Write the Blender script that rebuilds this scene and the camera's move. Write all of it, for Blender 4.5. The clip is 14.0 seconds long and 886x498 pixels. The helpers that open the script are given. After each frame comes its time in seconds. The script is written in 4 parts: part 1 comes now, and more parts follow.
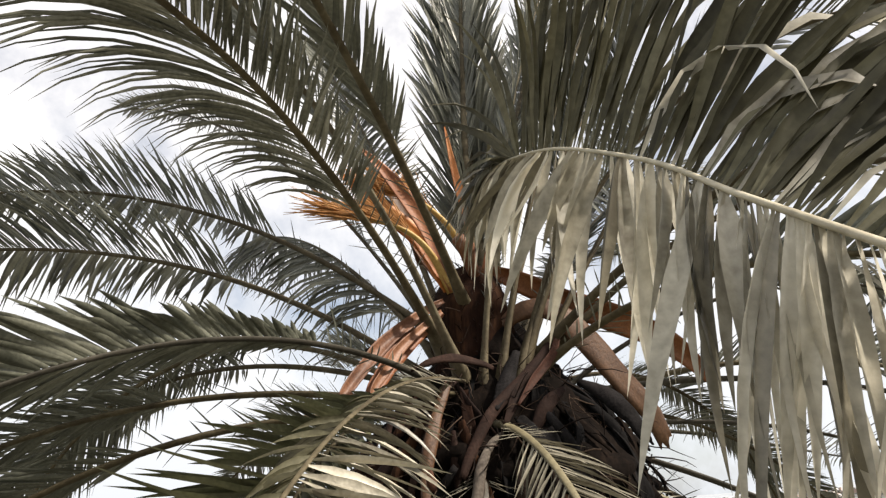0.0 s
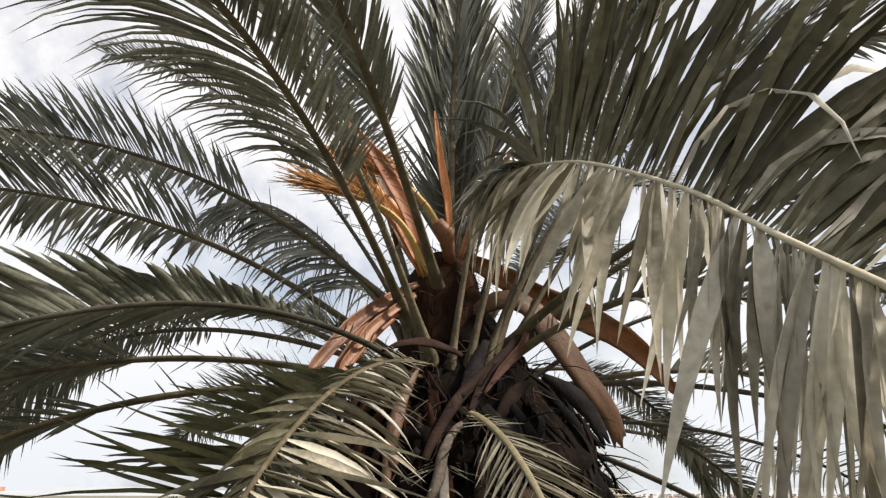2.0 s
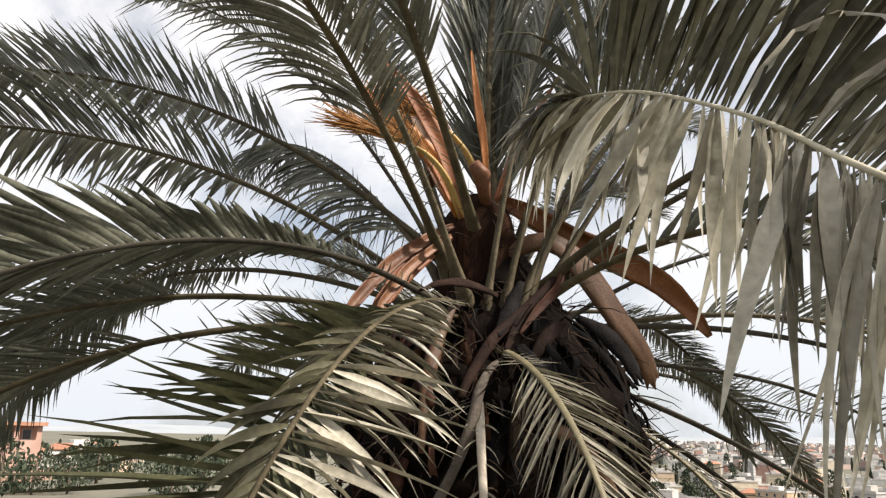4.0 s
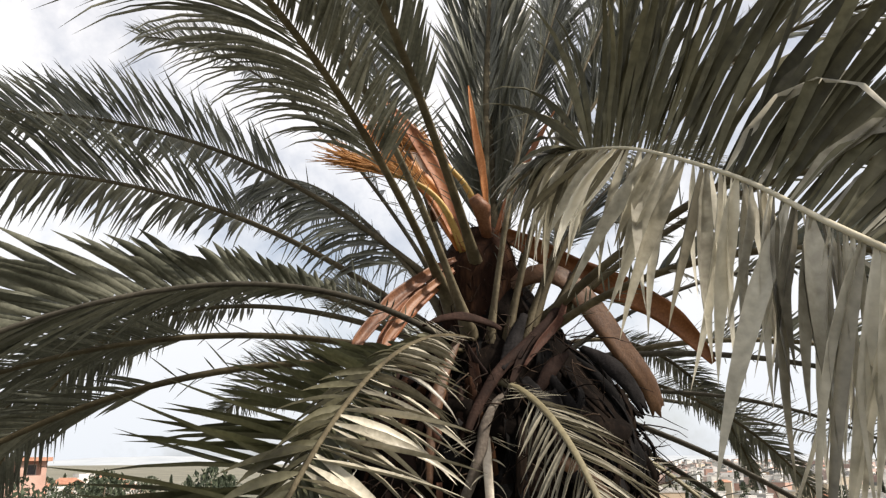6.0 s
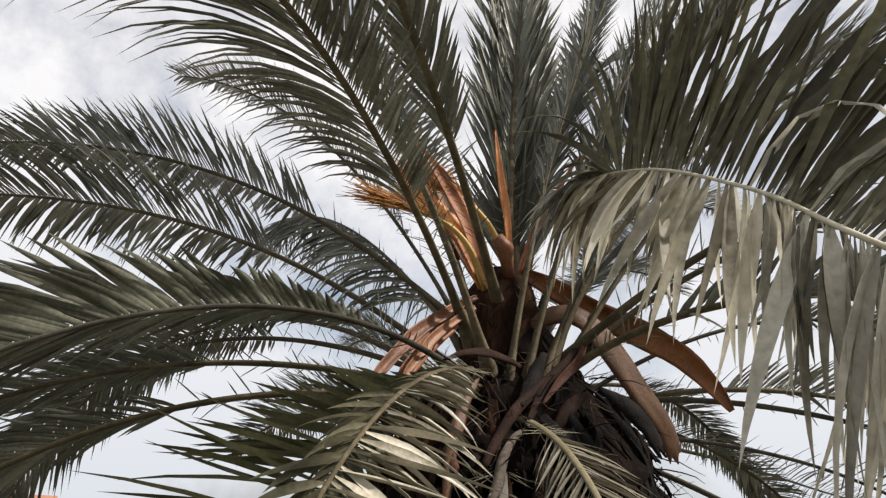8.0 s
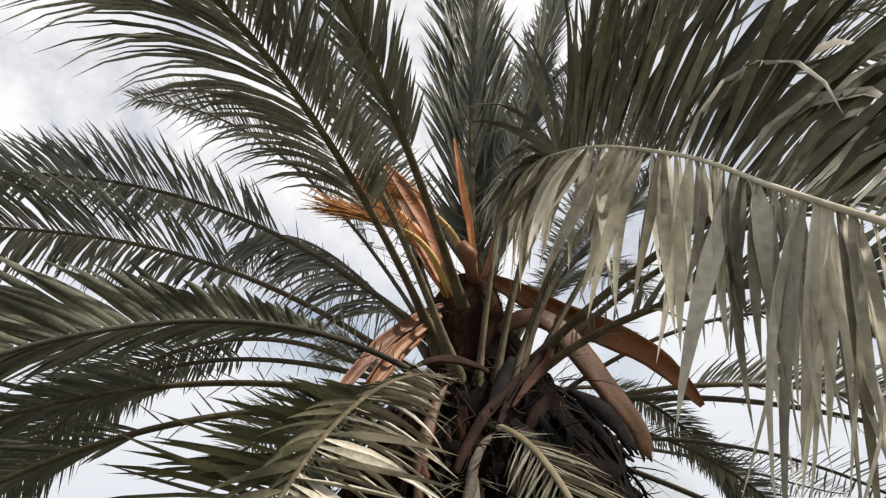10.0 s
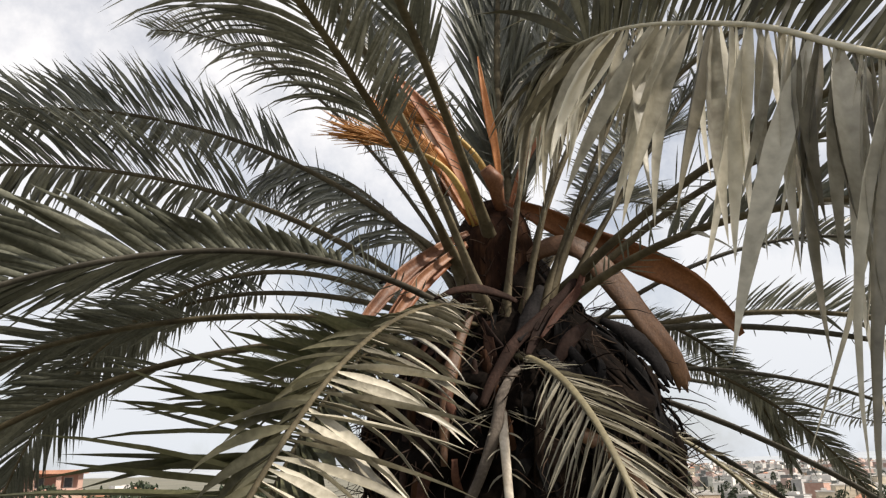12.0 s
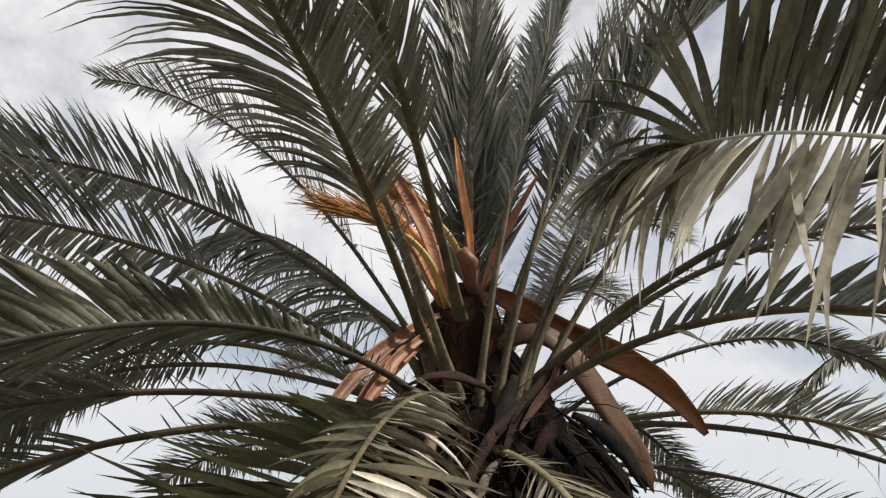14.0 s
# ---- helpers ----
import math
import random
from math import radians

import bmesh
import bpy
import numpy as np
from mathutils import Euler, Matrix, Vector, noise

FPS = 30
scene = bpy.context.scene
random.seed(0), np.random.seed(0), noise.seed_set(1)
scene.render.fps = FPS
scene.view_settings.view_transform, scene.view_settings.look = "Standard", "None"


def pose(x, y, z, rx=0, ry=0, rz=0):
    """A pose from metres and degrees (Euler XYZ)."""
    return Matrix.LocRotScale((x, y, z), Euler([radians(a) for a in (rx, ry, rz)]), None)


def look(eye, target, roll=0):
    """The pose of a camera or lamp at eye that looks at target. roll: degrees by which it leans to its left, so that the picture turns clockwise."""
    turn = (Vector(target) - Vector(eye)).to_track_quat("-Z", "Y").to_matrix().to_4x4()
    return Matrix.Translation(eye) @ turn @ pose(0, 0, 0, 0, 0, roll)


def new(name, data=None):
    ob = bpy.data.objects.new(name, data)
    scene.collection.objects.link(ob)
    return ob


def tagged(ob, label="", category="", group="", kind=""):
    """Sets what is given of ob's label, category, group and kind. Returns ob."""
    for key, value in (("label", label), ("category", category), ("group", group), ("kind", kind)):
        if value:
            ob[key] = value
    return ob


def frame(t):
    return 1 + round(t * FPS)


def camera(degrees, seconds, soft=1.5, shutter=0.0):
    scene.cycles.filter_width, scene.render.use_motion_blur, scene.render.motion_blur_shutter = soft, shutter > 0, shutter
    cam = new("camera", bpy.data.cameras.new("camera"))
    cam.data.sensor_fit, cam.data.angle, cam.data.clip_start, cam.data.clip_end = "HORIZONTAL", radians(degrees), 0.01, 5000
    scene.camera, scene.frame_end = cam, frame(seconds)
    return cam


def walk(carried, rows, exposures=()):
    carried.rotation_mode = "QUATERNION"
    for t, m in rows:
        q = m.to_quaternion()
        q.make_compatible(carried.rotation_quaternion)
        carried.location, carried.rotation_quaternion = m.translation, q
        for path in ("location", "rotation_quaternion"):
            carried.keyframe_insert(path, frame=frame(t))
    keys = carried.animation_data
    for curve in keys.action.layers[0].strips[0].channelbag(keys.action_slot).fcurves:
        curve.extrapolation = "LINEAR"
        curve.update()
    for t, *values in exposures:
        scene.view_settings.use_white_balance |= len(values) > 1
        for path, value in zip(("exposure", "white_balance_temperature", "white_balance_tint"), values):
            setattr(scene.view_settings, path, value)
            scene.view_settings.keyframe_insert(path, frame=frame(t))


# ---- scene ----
cam = camera(61.0, 14.0, soft=1.3)
PATH = [
    (0, (0.022, 0.01, 1.653), (0.056, 1.89, 2.333), -4.6),
    (0.5, (0.008, -0.004, 1.644), (0.063, 1.901, 2.248), -1.7),
    (1, (-0.039, 0.001, 1.669), (0.035, 1.891, 2.318), -0.7),
    (1.5, (-0.057, -0.023, 1.655), (0.022, 1.869, 2.298), 0.1),
    (2, (-0.053, -0.012, 1.672), (0.088, 1.883, 2.294), 0.1),
    (2.5, (-0.031, -0.003, 1.66), (0.102, 1.903, 2.251), -0.5),
    (3, (-0.058, -0.001, 1.648), (0.011, 1.942, 2.114), 2.0),
    (5.5, (-0.09, -0.047, 1.659), (-0.018, 1.881, 2.187), -0.5),
    (6, (-0.085, -0.051, 1.681), (-0.021, 1.872, 2.227), -0.3),
    (6.5, (-0.076, -0.05, 1.632), (-0.026, 1.805, 2.38), 0.8),
    (7, (-0.05, -0.101, 1.602), (-0.098, 1.756, 2.342), 2.7),
    (7.5, (-0.075, -0.078, 1.591), (-0.091, 1.806, 2.26), 2.8),
    (8, (-0.112, -0.088, 1.61), (-0.095, 1.794, 2.286), 2.3),
    (8.5, (-0.05, -0.075, 1.628), (-0.084, 1.778, 2.38), -0.4),
    (9, (-0.089, -0.066, 1.604), (-0.004, 1.77, 2.392), -1.2),
    (11.5, (-0.02, -0.003, 1.569), (0.036, 1.912, 2.145), -1.2),
    (12, (-0.035, 0.075, 1.592), (-0.038, 1.994, 2.154), -1.3),
    (12.5, (-0.109, 0.129, 1.575), (-0.078, 2.053, 2.118), -2.1),
    (13, (-0.259, 0.183, 1.625), (-0.048, 2.063, 2.274), -2.3),
    (13.5, (-0.296, 0.22, 1.648), (-0.056, 2.073, 2.36), -0.6),
    (14, (-0.255, 0.167, 1.648), (-0.025, 2.009, 2.394), 0.1),
]
walk(cam, [(t, look(eye, target, roll)) for t, eye, target, roll in PATH],
     [(0.0, 0.58, 6920, 12), (3.0, 0.47, 6880, 12), (5.5, 0.54, 6850, 12), (6.5, 0.45, 6840, 12), (7.5, 0.30, 6780, 12), (9.0, 0.28, 6780, 12), (11.5, 0.44, 6820, 12), (12.5, 0.26, 6820, 12), (14.0, 0.21, 6850, 12)])

# ---- light ----
world = bpy.data.worlds.new("sky")
scene.world = world
world.use_nodes = True
wt = world.node_tree
wn = wt.nodes
SUN_EL, SUN_AZ = 43.0, 116.0
sky = wn.new("ShaderNodeTexSky")
sky.sky_type, sky.sun_disc = "NISHITA", False
sky.sun_elevation, sky.sun_rotation = radians(SUN_EL), radians(SUN_AZ)
sky.air_density, sky.dust_density = 1.0, 2.0
tc = wn.new("ShaderNodeTexCoord")
cl = wn.new("ShaderNodeTexNoise")
cl.inputs["Scale"].default_value, cl.inputs["Detail"].default_value, cl.inputs["Roughness"].default_value = 3.2, 8.0, 0.62
cr = wn.new("ShaderNodeValToRGB")
cr.color_ramp.elements[0].position, cr.color_ramp.elements[1].position = 0.26, 0.56
cm = wn.new("ShaderNodeMix")
cm.data_type = "RGBA"
cloud = wn.new("ShaderNodeMix")
cloud.data_type = "RGBA"
cloud.inputs[6].default_value, cloud.inputs[7].default_value = (5.9, 6.45, 7.1, 1), (7.9, 8.05, 8.35, 1)
wt.links.new(tc.outputs["Generated"], cl.inputs["Vector"])
wt.links.new(cl.outputs["Fac"], cr.inputs["Fac"])
sz = wn.new("ShaderNodeSeparateXYZ")
thin = wn.new("ShaderNodeMapRange")
thin.inputs["From Min"].default_value, thin.inputs["From Max"].default_value = 0.70, 0.95
thin.inputs["To Min"].default_value, thin.inputs["To Max"].default_value = 1.0, 0.75
cover = wn.new("ShaderNodeMath")
cover.operation = "MULTIPLY"
wt.links.new(tc.outputs["Generated"], sz.inputs[0])
wt.links.new(sz.outputs[2], thin.inputs["Value"])
rise = wn.new("ShaderNodeMapRange")
rise.inputs["From Min"].default_value, rise.inputs["From Max"].default_value = 0.0, 0.5
wt.links.new(sz.outputs[2], rise.inputs["Value"])
wt.links.new(rise.outputs[0], cloud.inputs[0])
wt.links.new(cloud.outputs[2], cm.inputs[7])
wt.links.new(cr.outputs["Color"], cover.inputs[0])
wt.links.new(thin.outputs[0], cover.inputs[1])
wt.links.new(cover.outputs[0], cm.inputs[0])
wt.links.new(sky.outputs["Color"], cm.inputs[6])
wt.links.new(cm.outputs[2], wn["Background"].inputs["Color"])
wn["Background"].inputs["Strength"].default_value = 0.1

sun = new("sun", bpy.data.lights.new("sun", "SUN"))
sun.data.energy, sun.data.angle, sun.data.color = 5.0, radians(4.0), (1.0, 0.948, 0.865)
toward = Vector((math.sin(radians(SUN_AZ)) * math.cos(radians(SUN_EL)), math.cos(radians(SUN_AZ)) * math.cos(radians(SUN_EL)), math.sin(radians(SUN_EL))))
sun.matrix_world = look(toward * 60, (0, 0, 0))


# ---- materials ----
def material(name, ramp, rough=0.6, scale=8.0, stretch=(1, 1, 1), bump=0.2, fine=60.0, through_light=0.0, vary=0.25, island=False, metal=0.0, sheen=0.5):
    """ramp: dark, middle and light base colours, mixed by two scales of noise and by piece."""
    m = bpy.data.materials.new(name)
    m.use_nodes = True
    nt = m.node_tree
    n, link = nt.nodes, nt.links.new
    bsdf = n["Principled BSDF"]
    co = n.new("ShaderNodeTexCoord")
    mp = n.new("ShaderNodeMapping")
    mp.inputs["Scale"].default_value = stretch
    link(co.outputs["Object"], mp.inputs["Vector"])
    big, small = n.new("ShaderNodeTexNoise"), n.new("ShaderNodeTexNoise")
    big.inputs["Scale"].default_value, big.inputs["Detail"].default_value = scale, 4
    small.inputs["Scale"].default_value, small.inputs["Detail"].default_value = fine, 5
    link(mp.outputs["Vector"], big.inputs["Vector"])
    link(mp.outputs["Vector"], small.inputs["Vector"])
    who = n.new("ShaderNodeNewGeometry" if island else "ShaderNodeObjectInfo")
    rnd = who.outputs["Random Per Island" if island else "Random"]
    a = n.new("ShaderNodeMath")
    a.operation = "MULTIPLY_ADD"
    link(small.outputs["Fac"], a.inputs[0])
    a.inputs[1].default_value = 0.5
    b = n.new("ShaderNodeMath")
    b.operation = "MULTIPLY_ADD"
    link(big.outputs["Fac"], b.inputs[0])
    b.inputs[1].default_value = 0.8
    b.inputs[2].default_value = -0.15 - vary / 2
    link(b.outputs[0], a.inputs[2])
    c = n.new("ShaderNodeMath")
    c.operation = "MULTIPLY_ADD"
    link(rnd, c.inputs[0])
    c.inputs[1].default_value = vary
    link(a.outputs[0], c.inputs[2])
    cr_ = n.new("ShaderNodeValToRGB")
    e = cr_.color_ramp.elements
    e[0].position, e[0].color = 0.2, (*ramp[0], 1)
    e[1].position, e[1].color = 0.8, (*ramp[2], 1)
    mid = e.new(0.5)
    mid.color = (*ramp[1], 1)
    link(c.outputs[0], cr_.inputs["Fac"])
    link(cr_.outputs["Color"], bsdf.inputs["Base Color"])
    bsdf.inputs["Roughness"].default_value = rough
    bsdf.inputs["Metallic"].default_value = metal
    bsdf.inputs["Specular IOR Level"].default_value = sheen
    bp = n.new("ShaderNodeBump")
    bp.inputs["Strength"].default_value, bp.inputs["Distance"].default_value = bump, 0.004
    link(small.outputs["Fac"], bp.inputs["Height"])
    link(bp.outputs["Normal"], bsdf.inputs["Normal"])
    if through_light:
        tr = n.new("ShaderNodeBsdfTranslucent")
        link(cr_.outputs["Color"], tr.inputs["Color"])
        mx = n.new("ShaderNodeMixShader")
        mx.inputs[0].default_value = through_light
        link(bsdf.outputs[0], mx.inputs[1])
        link(tr.outputs[0], mx.inputs[2])
        link(mx.outputs[0], n["Material Output"].inputs["Surface"])
    return m


M_LEAF = material("leaf_green", ((0.04294, 0.0452, 0.0339), (0.09831, 0.1017, 0.07684), (0.2079, 0.2102, 0.165)), 0.40, 5, (1, 1, 1), 0.15, 90, 0.12, 0.35, True)
M_GLOSSY = material("leaf_glossy", ((0.04972, 0.05198, 0.03955), (0.1153, 0.1175, 0.0904), (0.2509, 0.2509, 0.2034)), 0.25, 5, (1, 1, 1), 0.15, 90, 0.12, 0.4, True, sheen=0.8)
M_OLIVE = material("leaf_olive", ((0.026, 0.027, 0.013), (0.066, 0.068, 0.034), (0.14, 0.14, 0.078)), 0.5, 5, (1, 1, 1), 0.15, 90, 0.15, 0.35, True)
# shaded leaflets: the unlit undersides are given as a dark olive colour
M_OLIVE_SHADE = material("leaf_olive_shade", ((0.0273, 0.0247, 0.013), (0.0676, 0.0624, 0.0338), (0.1495, 0.1391, 0.0858)), 0.6, 5, (1, 1, 1), 0.15, 90, 0.10, 0.45, sheen=0.3)
# sunlit leaflets: a pale leaf raised in colour to look struck by sun
M_PALE_LIT = material("leaf_pale_lit", ((0.2464, 0.2296, 0.1848), (0.56, 0.532, 0.4424), (0.8736, 0.84, 0.7392)), 0.40, 5, (1, 1, 1), 0.15, 90, 0.45, 0.5)
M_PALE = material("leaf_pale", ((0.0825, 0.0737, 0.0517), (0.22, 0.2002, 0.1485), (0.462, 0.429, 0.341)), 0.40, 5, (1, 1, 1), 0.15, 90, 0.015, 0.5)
M_PALES = material("leaf_pale_joined", ((0.075, 0.067, 0.047), (0.20, 0.182, 0.135), (0.42, 0.39, 0.31)), 0.40, 5, (1, 1, 1), 0.15, 90, 0.015, 0.5, True)
M_DRY = material("leaf_dry", ((0.09, 0.07875, 0.0525), (0.2025, 0.1837, 0.1335), (0.33, 0.3075, 0.24)), 0.65, 6, (1, 1, 1), 0.2, 80, 0.12, 0.35, True)
M_GREENSTALK = material("stalk_green", ((0.028, 0.021, 0.011), (0.064, 0.051, 0.028), (0.135, 0.112, 0.068)), 0.7, 11, (1, 1, 1), 0.6, 60, sheen=0.25)
M_DARKSTALK = material("stalk_dark", ((0.02, 0.018, 0.013), (0.045, 0.040, 0.030), (0.09, 0.08, 0.062)), 0.7, 7, (1, 1, 1), 0.3, 70, sheen=0.2)
M_CREAM = material("stalk_cream", ((0.20, 0.175, 0.12), (0.42, 0.38, 0.28), (0.60, 0.56, 0.44)), 0.55, 9, (1, 1, 1), 0.4, 80)
M_YELLOW = material("stalk_yellow", ((0.08, 0.0656, 0.032), (0.172, 0.148, 0.084), (0.272, 0.244, 0.16)), 0.55, 9, (1, 1, 1), 0.3, 80)
M_BLEACH = material("stalk_bleached", ((0.28, 0.22, 0.15), (0.52, 0.44, 0.34), (0.70, 0.64, 0.54)), 0.75, 14, (1, 1, 1), 0.5, 90)
# near black: the deep shade under the crown is mixed into the bark colour
M_BARK = material("bark_shaded", ((0.002, 0.0016, 0.0013), (0.007, 0.005, 0.004), (0.026, 0.017, 0.012)), 0.85, 9, (1, 1, 0.4), 0.9, 60, sheen=0.04)
# dark brown fibre, halved in colour for the shade inside the crown
M_FIBRE = material("heart_fibre_shaded", ((0.005, 0.0025, 0.002), (0.017, 0.008, 0.005), (0.055, 0.026, 0.013)), 0.85, 12, (1, 1, 0.25), 0.9, 90, sheen=0.05)
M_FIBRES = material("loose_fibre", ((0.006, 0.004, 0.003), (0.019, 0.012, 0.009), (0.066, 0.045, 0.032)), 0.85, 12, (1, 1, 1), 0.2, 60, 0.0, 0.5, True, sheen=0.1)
M_ORANGE = material("spathe_orange", ((0.18, 0.055, 0.012), (0.42, 0.14, 0.03), (0.58, 0.24, 0.07)), 0.5, 7, (1, 1, 1), 0.35, 110, 0.18)
M_COPPER = material("spathe_copper", ((0.09, 0.03, 0.010), (0.23, 0.085, 0.028), (0.36, 0.16, 0.065)), 0.5, 7, (1, 1, 1), 0.35, 110, 0.12)
M_RUST = material("spathe_rust", ((0.07, 0.022, 0.010), (0.22, 0.075, 0.028), (0.36, 0.15, 0.06)), 0.55, 7, (1, 1, 1), 0.35, 110, 0.1)
M_TAN = material("spathe_tan", ((0.07, 0.026, 0.012), (0.175, 0.074, 0.036), (0.32, 0.165, 0.095)), 0.55, 7, (1, 1, 1), 0.4, 110, 0.12)
M_BROWN = material("spathe_brown", ((0.036, 0.015, 0.007), (0.100, 0.046, 0.019), (0.18, 0.092, 0.042)), 0.6, 8, (1, 1, 1), 0.4, 110, 0.06)
# maroon, lowered a little to hold the crown's inner shade
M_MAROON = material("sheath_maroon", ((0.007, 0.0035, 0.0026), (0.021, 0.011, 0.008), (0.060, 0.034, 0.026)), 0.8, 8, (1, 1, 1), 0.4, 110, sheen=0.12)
M_RUSTED = material("sheath_rusted", ((0.02, 0.008, 0.005), (0.058, 0.023, 0.014), (0.125, 0.058, 0.036)), 0.75, 8, (1, 1, 1), 0.4, 110, sheen=0.2)
M_GREYSTRAP = material("sheath_grey", ((0.034, 0.026, 0.02), (0.082, 0.067, 0.054), (0.17, 0.145, 0.12)), 0.75, 8, (1, 1, 1), 0.4, 110, sheen=0.2)
# black dead sheaths, deepened further by the crown's shade in their colour
M_BLACK = material("sheath_black_shaded", ((0.002, 0.002, 0.002), (0.005, 0.0045, 0.0045), (0.018, 0.016, 0.016)), 0.85, 8, (1, 1, 1), 0.5, 110, sheen=0.08)
M_STRAND = material("flower_strand", ((0.22, 0.09, 0.03), (0.46, 0.22, 0.07), (0.62, 0.36, 0.15)), 0.7, 12, (1, 1, 1), 0.2, 120, 0.2, 0.3, True)
M_PEDUNCLE = material("flower_stalk", ((0.16, 0.09, 0.02), (0.34, 0.21, 0.05), (0.46, 0.32, 0.11)), 0.5, 12, (1, 1, 1), 0.2, 120)
M_GROUND = material("dry_ground", ((0.06, 0.065, 0.045), (0.13, 0.125, 0.09), (0.22, 0.20, 0.155)), 0.95, 0.02, (1, 1, 1), 0.3, 0.4)
# pale blue-grey base colour imitates the haze of distance
M_HILL = material("far_hill_haze", ((0.30, 0.33, 0.36), (0.36, 0.385, 0.41), (0.42, 0.44, 0.455)), 1.0, 0.004, (1, 1, 1), 0.0, 0.02, sheen=0.0)
M_WALLS = [material("plaster_" + k, c, 0.9, 0.3, (1, 1, 1), 0.2, 6) for k, c in (
    ("white", ((0.52, 0.50, 0.47), (0.66, 0.64, 0.60), (0.76, 0.74, 0.70))),
    ("cream", ((0.42, 0.35, 0.26), (0.56, 0.48, 0.37), (0.66, 0.59, 0.48))),
    ("sand", ((0.36, 0.26, 0.17), (0.48, 0.36, 0.25), (0.58, 0.46, 0.34))),
    ("grey", ((0.28, 0.27, 0.26), (0.40, 0.39, 0.38), (0.52, 0.51, 0.50))),
    ("rose", ((0.36, 0.20, 0.16), (0.48, 0.30, 0.24), (0.58, 0.40, 0.33))))]
M_FAR = [material("far_plaster_" + k, c, 0.95, 0.02, (1, 1, 1), 0.0, 0.3, 0.0, 0.6, True, sheen=0.0) for k, c in (
    ("pale", ((0.42, 0.41, 0.40), (0.58, 0.56, 0.54), (0.72, 0.70, 0.68))),
    ("rose", ((0.34, 0.24, 0.21), (0.46, 0.35, 0.31), (0.58, 0.47, 0.42))),
    ("grey", ((0.14, 0.15, 0.14), (0.27, 0.27, 0.26), (0.40, 0.39, 0.38))))]
M_TILE = material("roof_tile", ((0.24, 0.10, 0.06), (0.40, 0.19, 0.12), (0.52, 0.29, 0.20)), 0.9, 0.8, (1, 1, 1), 0.3, 9)
M_SLAB = material("roof_slab", ((0.34, 0.32, 0.30), (0.50, 0.48, 0.45), (0.62, 0.60, 0.57)), 0.9, 0.5, (1, 1, 1), 0.2, 6)
M_GLASS = material("window_dark", ((0.02, 0.022, 0.025), (0.045, 0.05, 0.055), (0.08, 0.085, 0.09)), 0.2, 1.0, (1, 1, 1), 0.0, 5)
M_CYPRESS = material("tree_leaves", ((0.012, 0.020, 0.010), (0.035, 0.050, 0.026), (0.075, 0.09, 0.05)), 0.8, 0.6, (1, 1, 1), 0.2, 6, 0.1, 0.4, True)
M_WOOD = material("tree_trunk", ((0.05, 0.035, 0.025), (0.11, 0.08, 0.06), (0.18, 0.14, 0.10)), 0.9, 3, (1, 1, 0.3), 0.5, 20)


# ---- building helpers ----
def mesh(name, verts, faces, mat, smooth=True):
    me = bpy.data.meshes.new(name)
    me.from_pydata([tuple(v) for v in verts], [], faces)
    me.materials.append(mat)
    if smooth:
        me.shade_smooth()
    me.update()
    return me


def part(name, me, parent, label="", kind=""):
    ob = new(name, me)
    ob.parent = parent
    return tagged(ob, label, "", "", kind)


def thing(name, at, label, category, group="", kind=""):
    ob = new(name)
    ob.location = at
    ob.empty_display_size = 0.1
    return tagged(ob, label, category, group, kind)


class Soup:
    """Vertices and faces of one mesh, gathered piece by piece."""

    def __init__(self):
        self.v, self.f = [], []

    def add(self, verts, faces):
        k = len(self.v)
        self.v.extend(verts)
        self.f.extend([tuple(i + k for i in fc) for fc in faces])

    def tube(self, points, radii, sides=8, flat=1.0, side=None):
        """A tapered tube along points; flat squashes it across the side direction's normal."""
        rings, verts = len(points), []
        for i, p in enumerate(points):
            t = (points[min(i + 1, rings - 1)] - points[max(i - 1, 0)]).normalized()
            s = side[i] if side else t.orthogonal().normalized() if abs(t.z) > 0.95 else t.cross(Vector((0, 0, 1))).normalized()
            s = (s - t * s.dot(t)).normalized()
            u = s.cross(t)
            for j in range(sides):
                a = 2 * math.pi * j / sides
                verts.append(p + (s * math.cos(a) + u * math.sin(a) * flat) * radii[i])
        faces = [(i * sides + j, i * sides + (j + 1) % sides, (i + 1) * sides + (j + 1) % sides, (i + 1) * sides + j) for i in range(rings - 1) for j in range(sides)]
        faces += [tuple(reversed(range(sides))), tuple((rings - 1) * sides + j for j in range(sides))]
        self.add(verts, faces)

    def box(self, lo, hi):
        v = [Vector((x, y, z)) for x in (lo[0], hi[0]) for y in (lo[1], hi[1]) for z in (lo[2], hi[2])]
        self.add(v, [(0, 1, 3, 2), (4, 6, 7, 5), (0, 4, 5, 1), (2, 3, 7, 6), (0, 2, 6, 4), (1, 5, 7, 3)])


def spline(points, n):
    """n + 1 places on a smooth curve through the points."""
    p = [Vector(q) for q in points]
    p = [p[0] * 2 - p[1]] + p + [p[-1] * 2 - p[-2]]
    out = []
    for k in range(n + 1):
        u = k / n * (len(p) - 3)
        i = min(int(u), len(p) - 4)
        t = u - i
        a, b, c, d = p[i : i + 4]
        out.append(0.5 * (2 * b + (c - a) * t + (2 * a - 5 * b + 4 * c - d) * t * t + (3 * b - a - 3 * c + d) * t**3))
    return out


rng = random.Random(7)
DOWN = Vector((0, 0, -1))


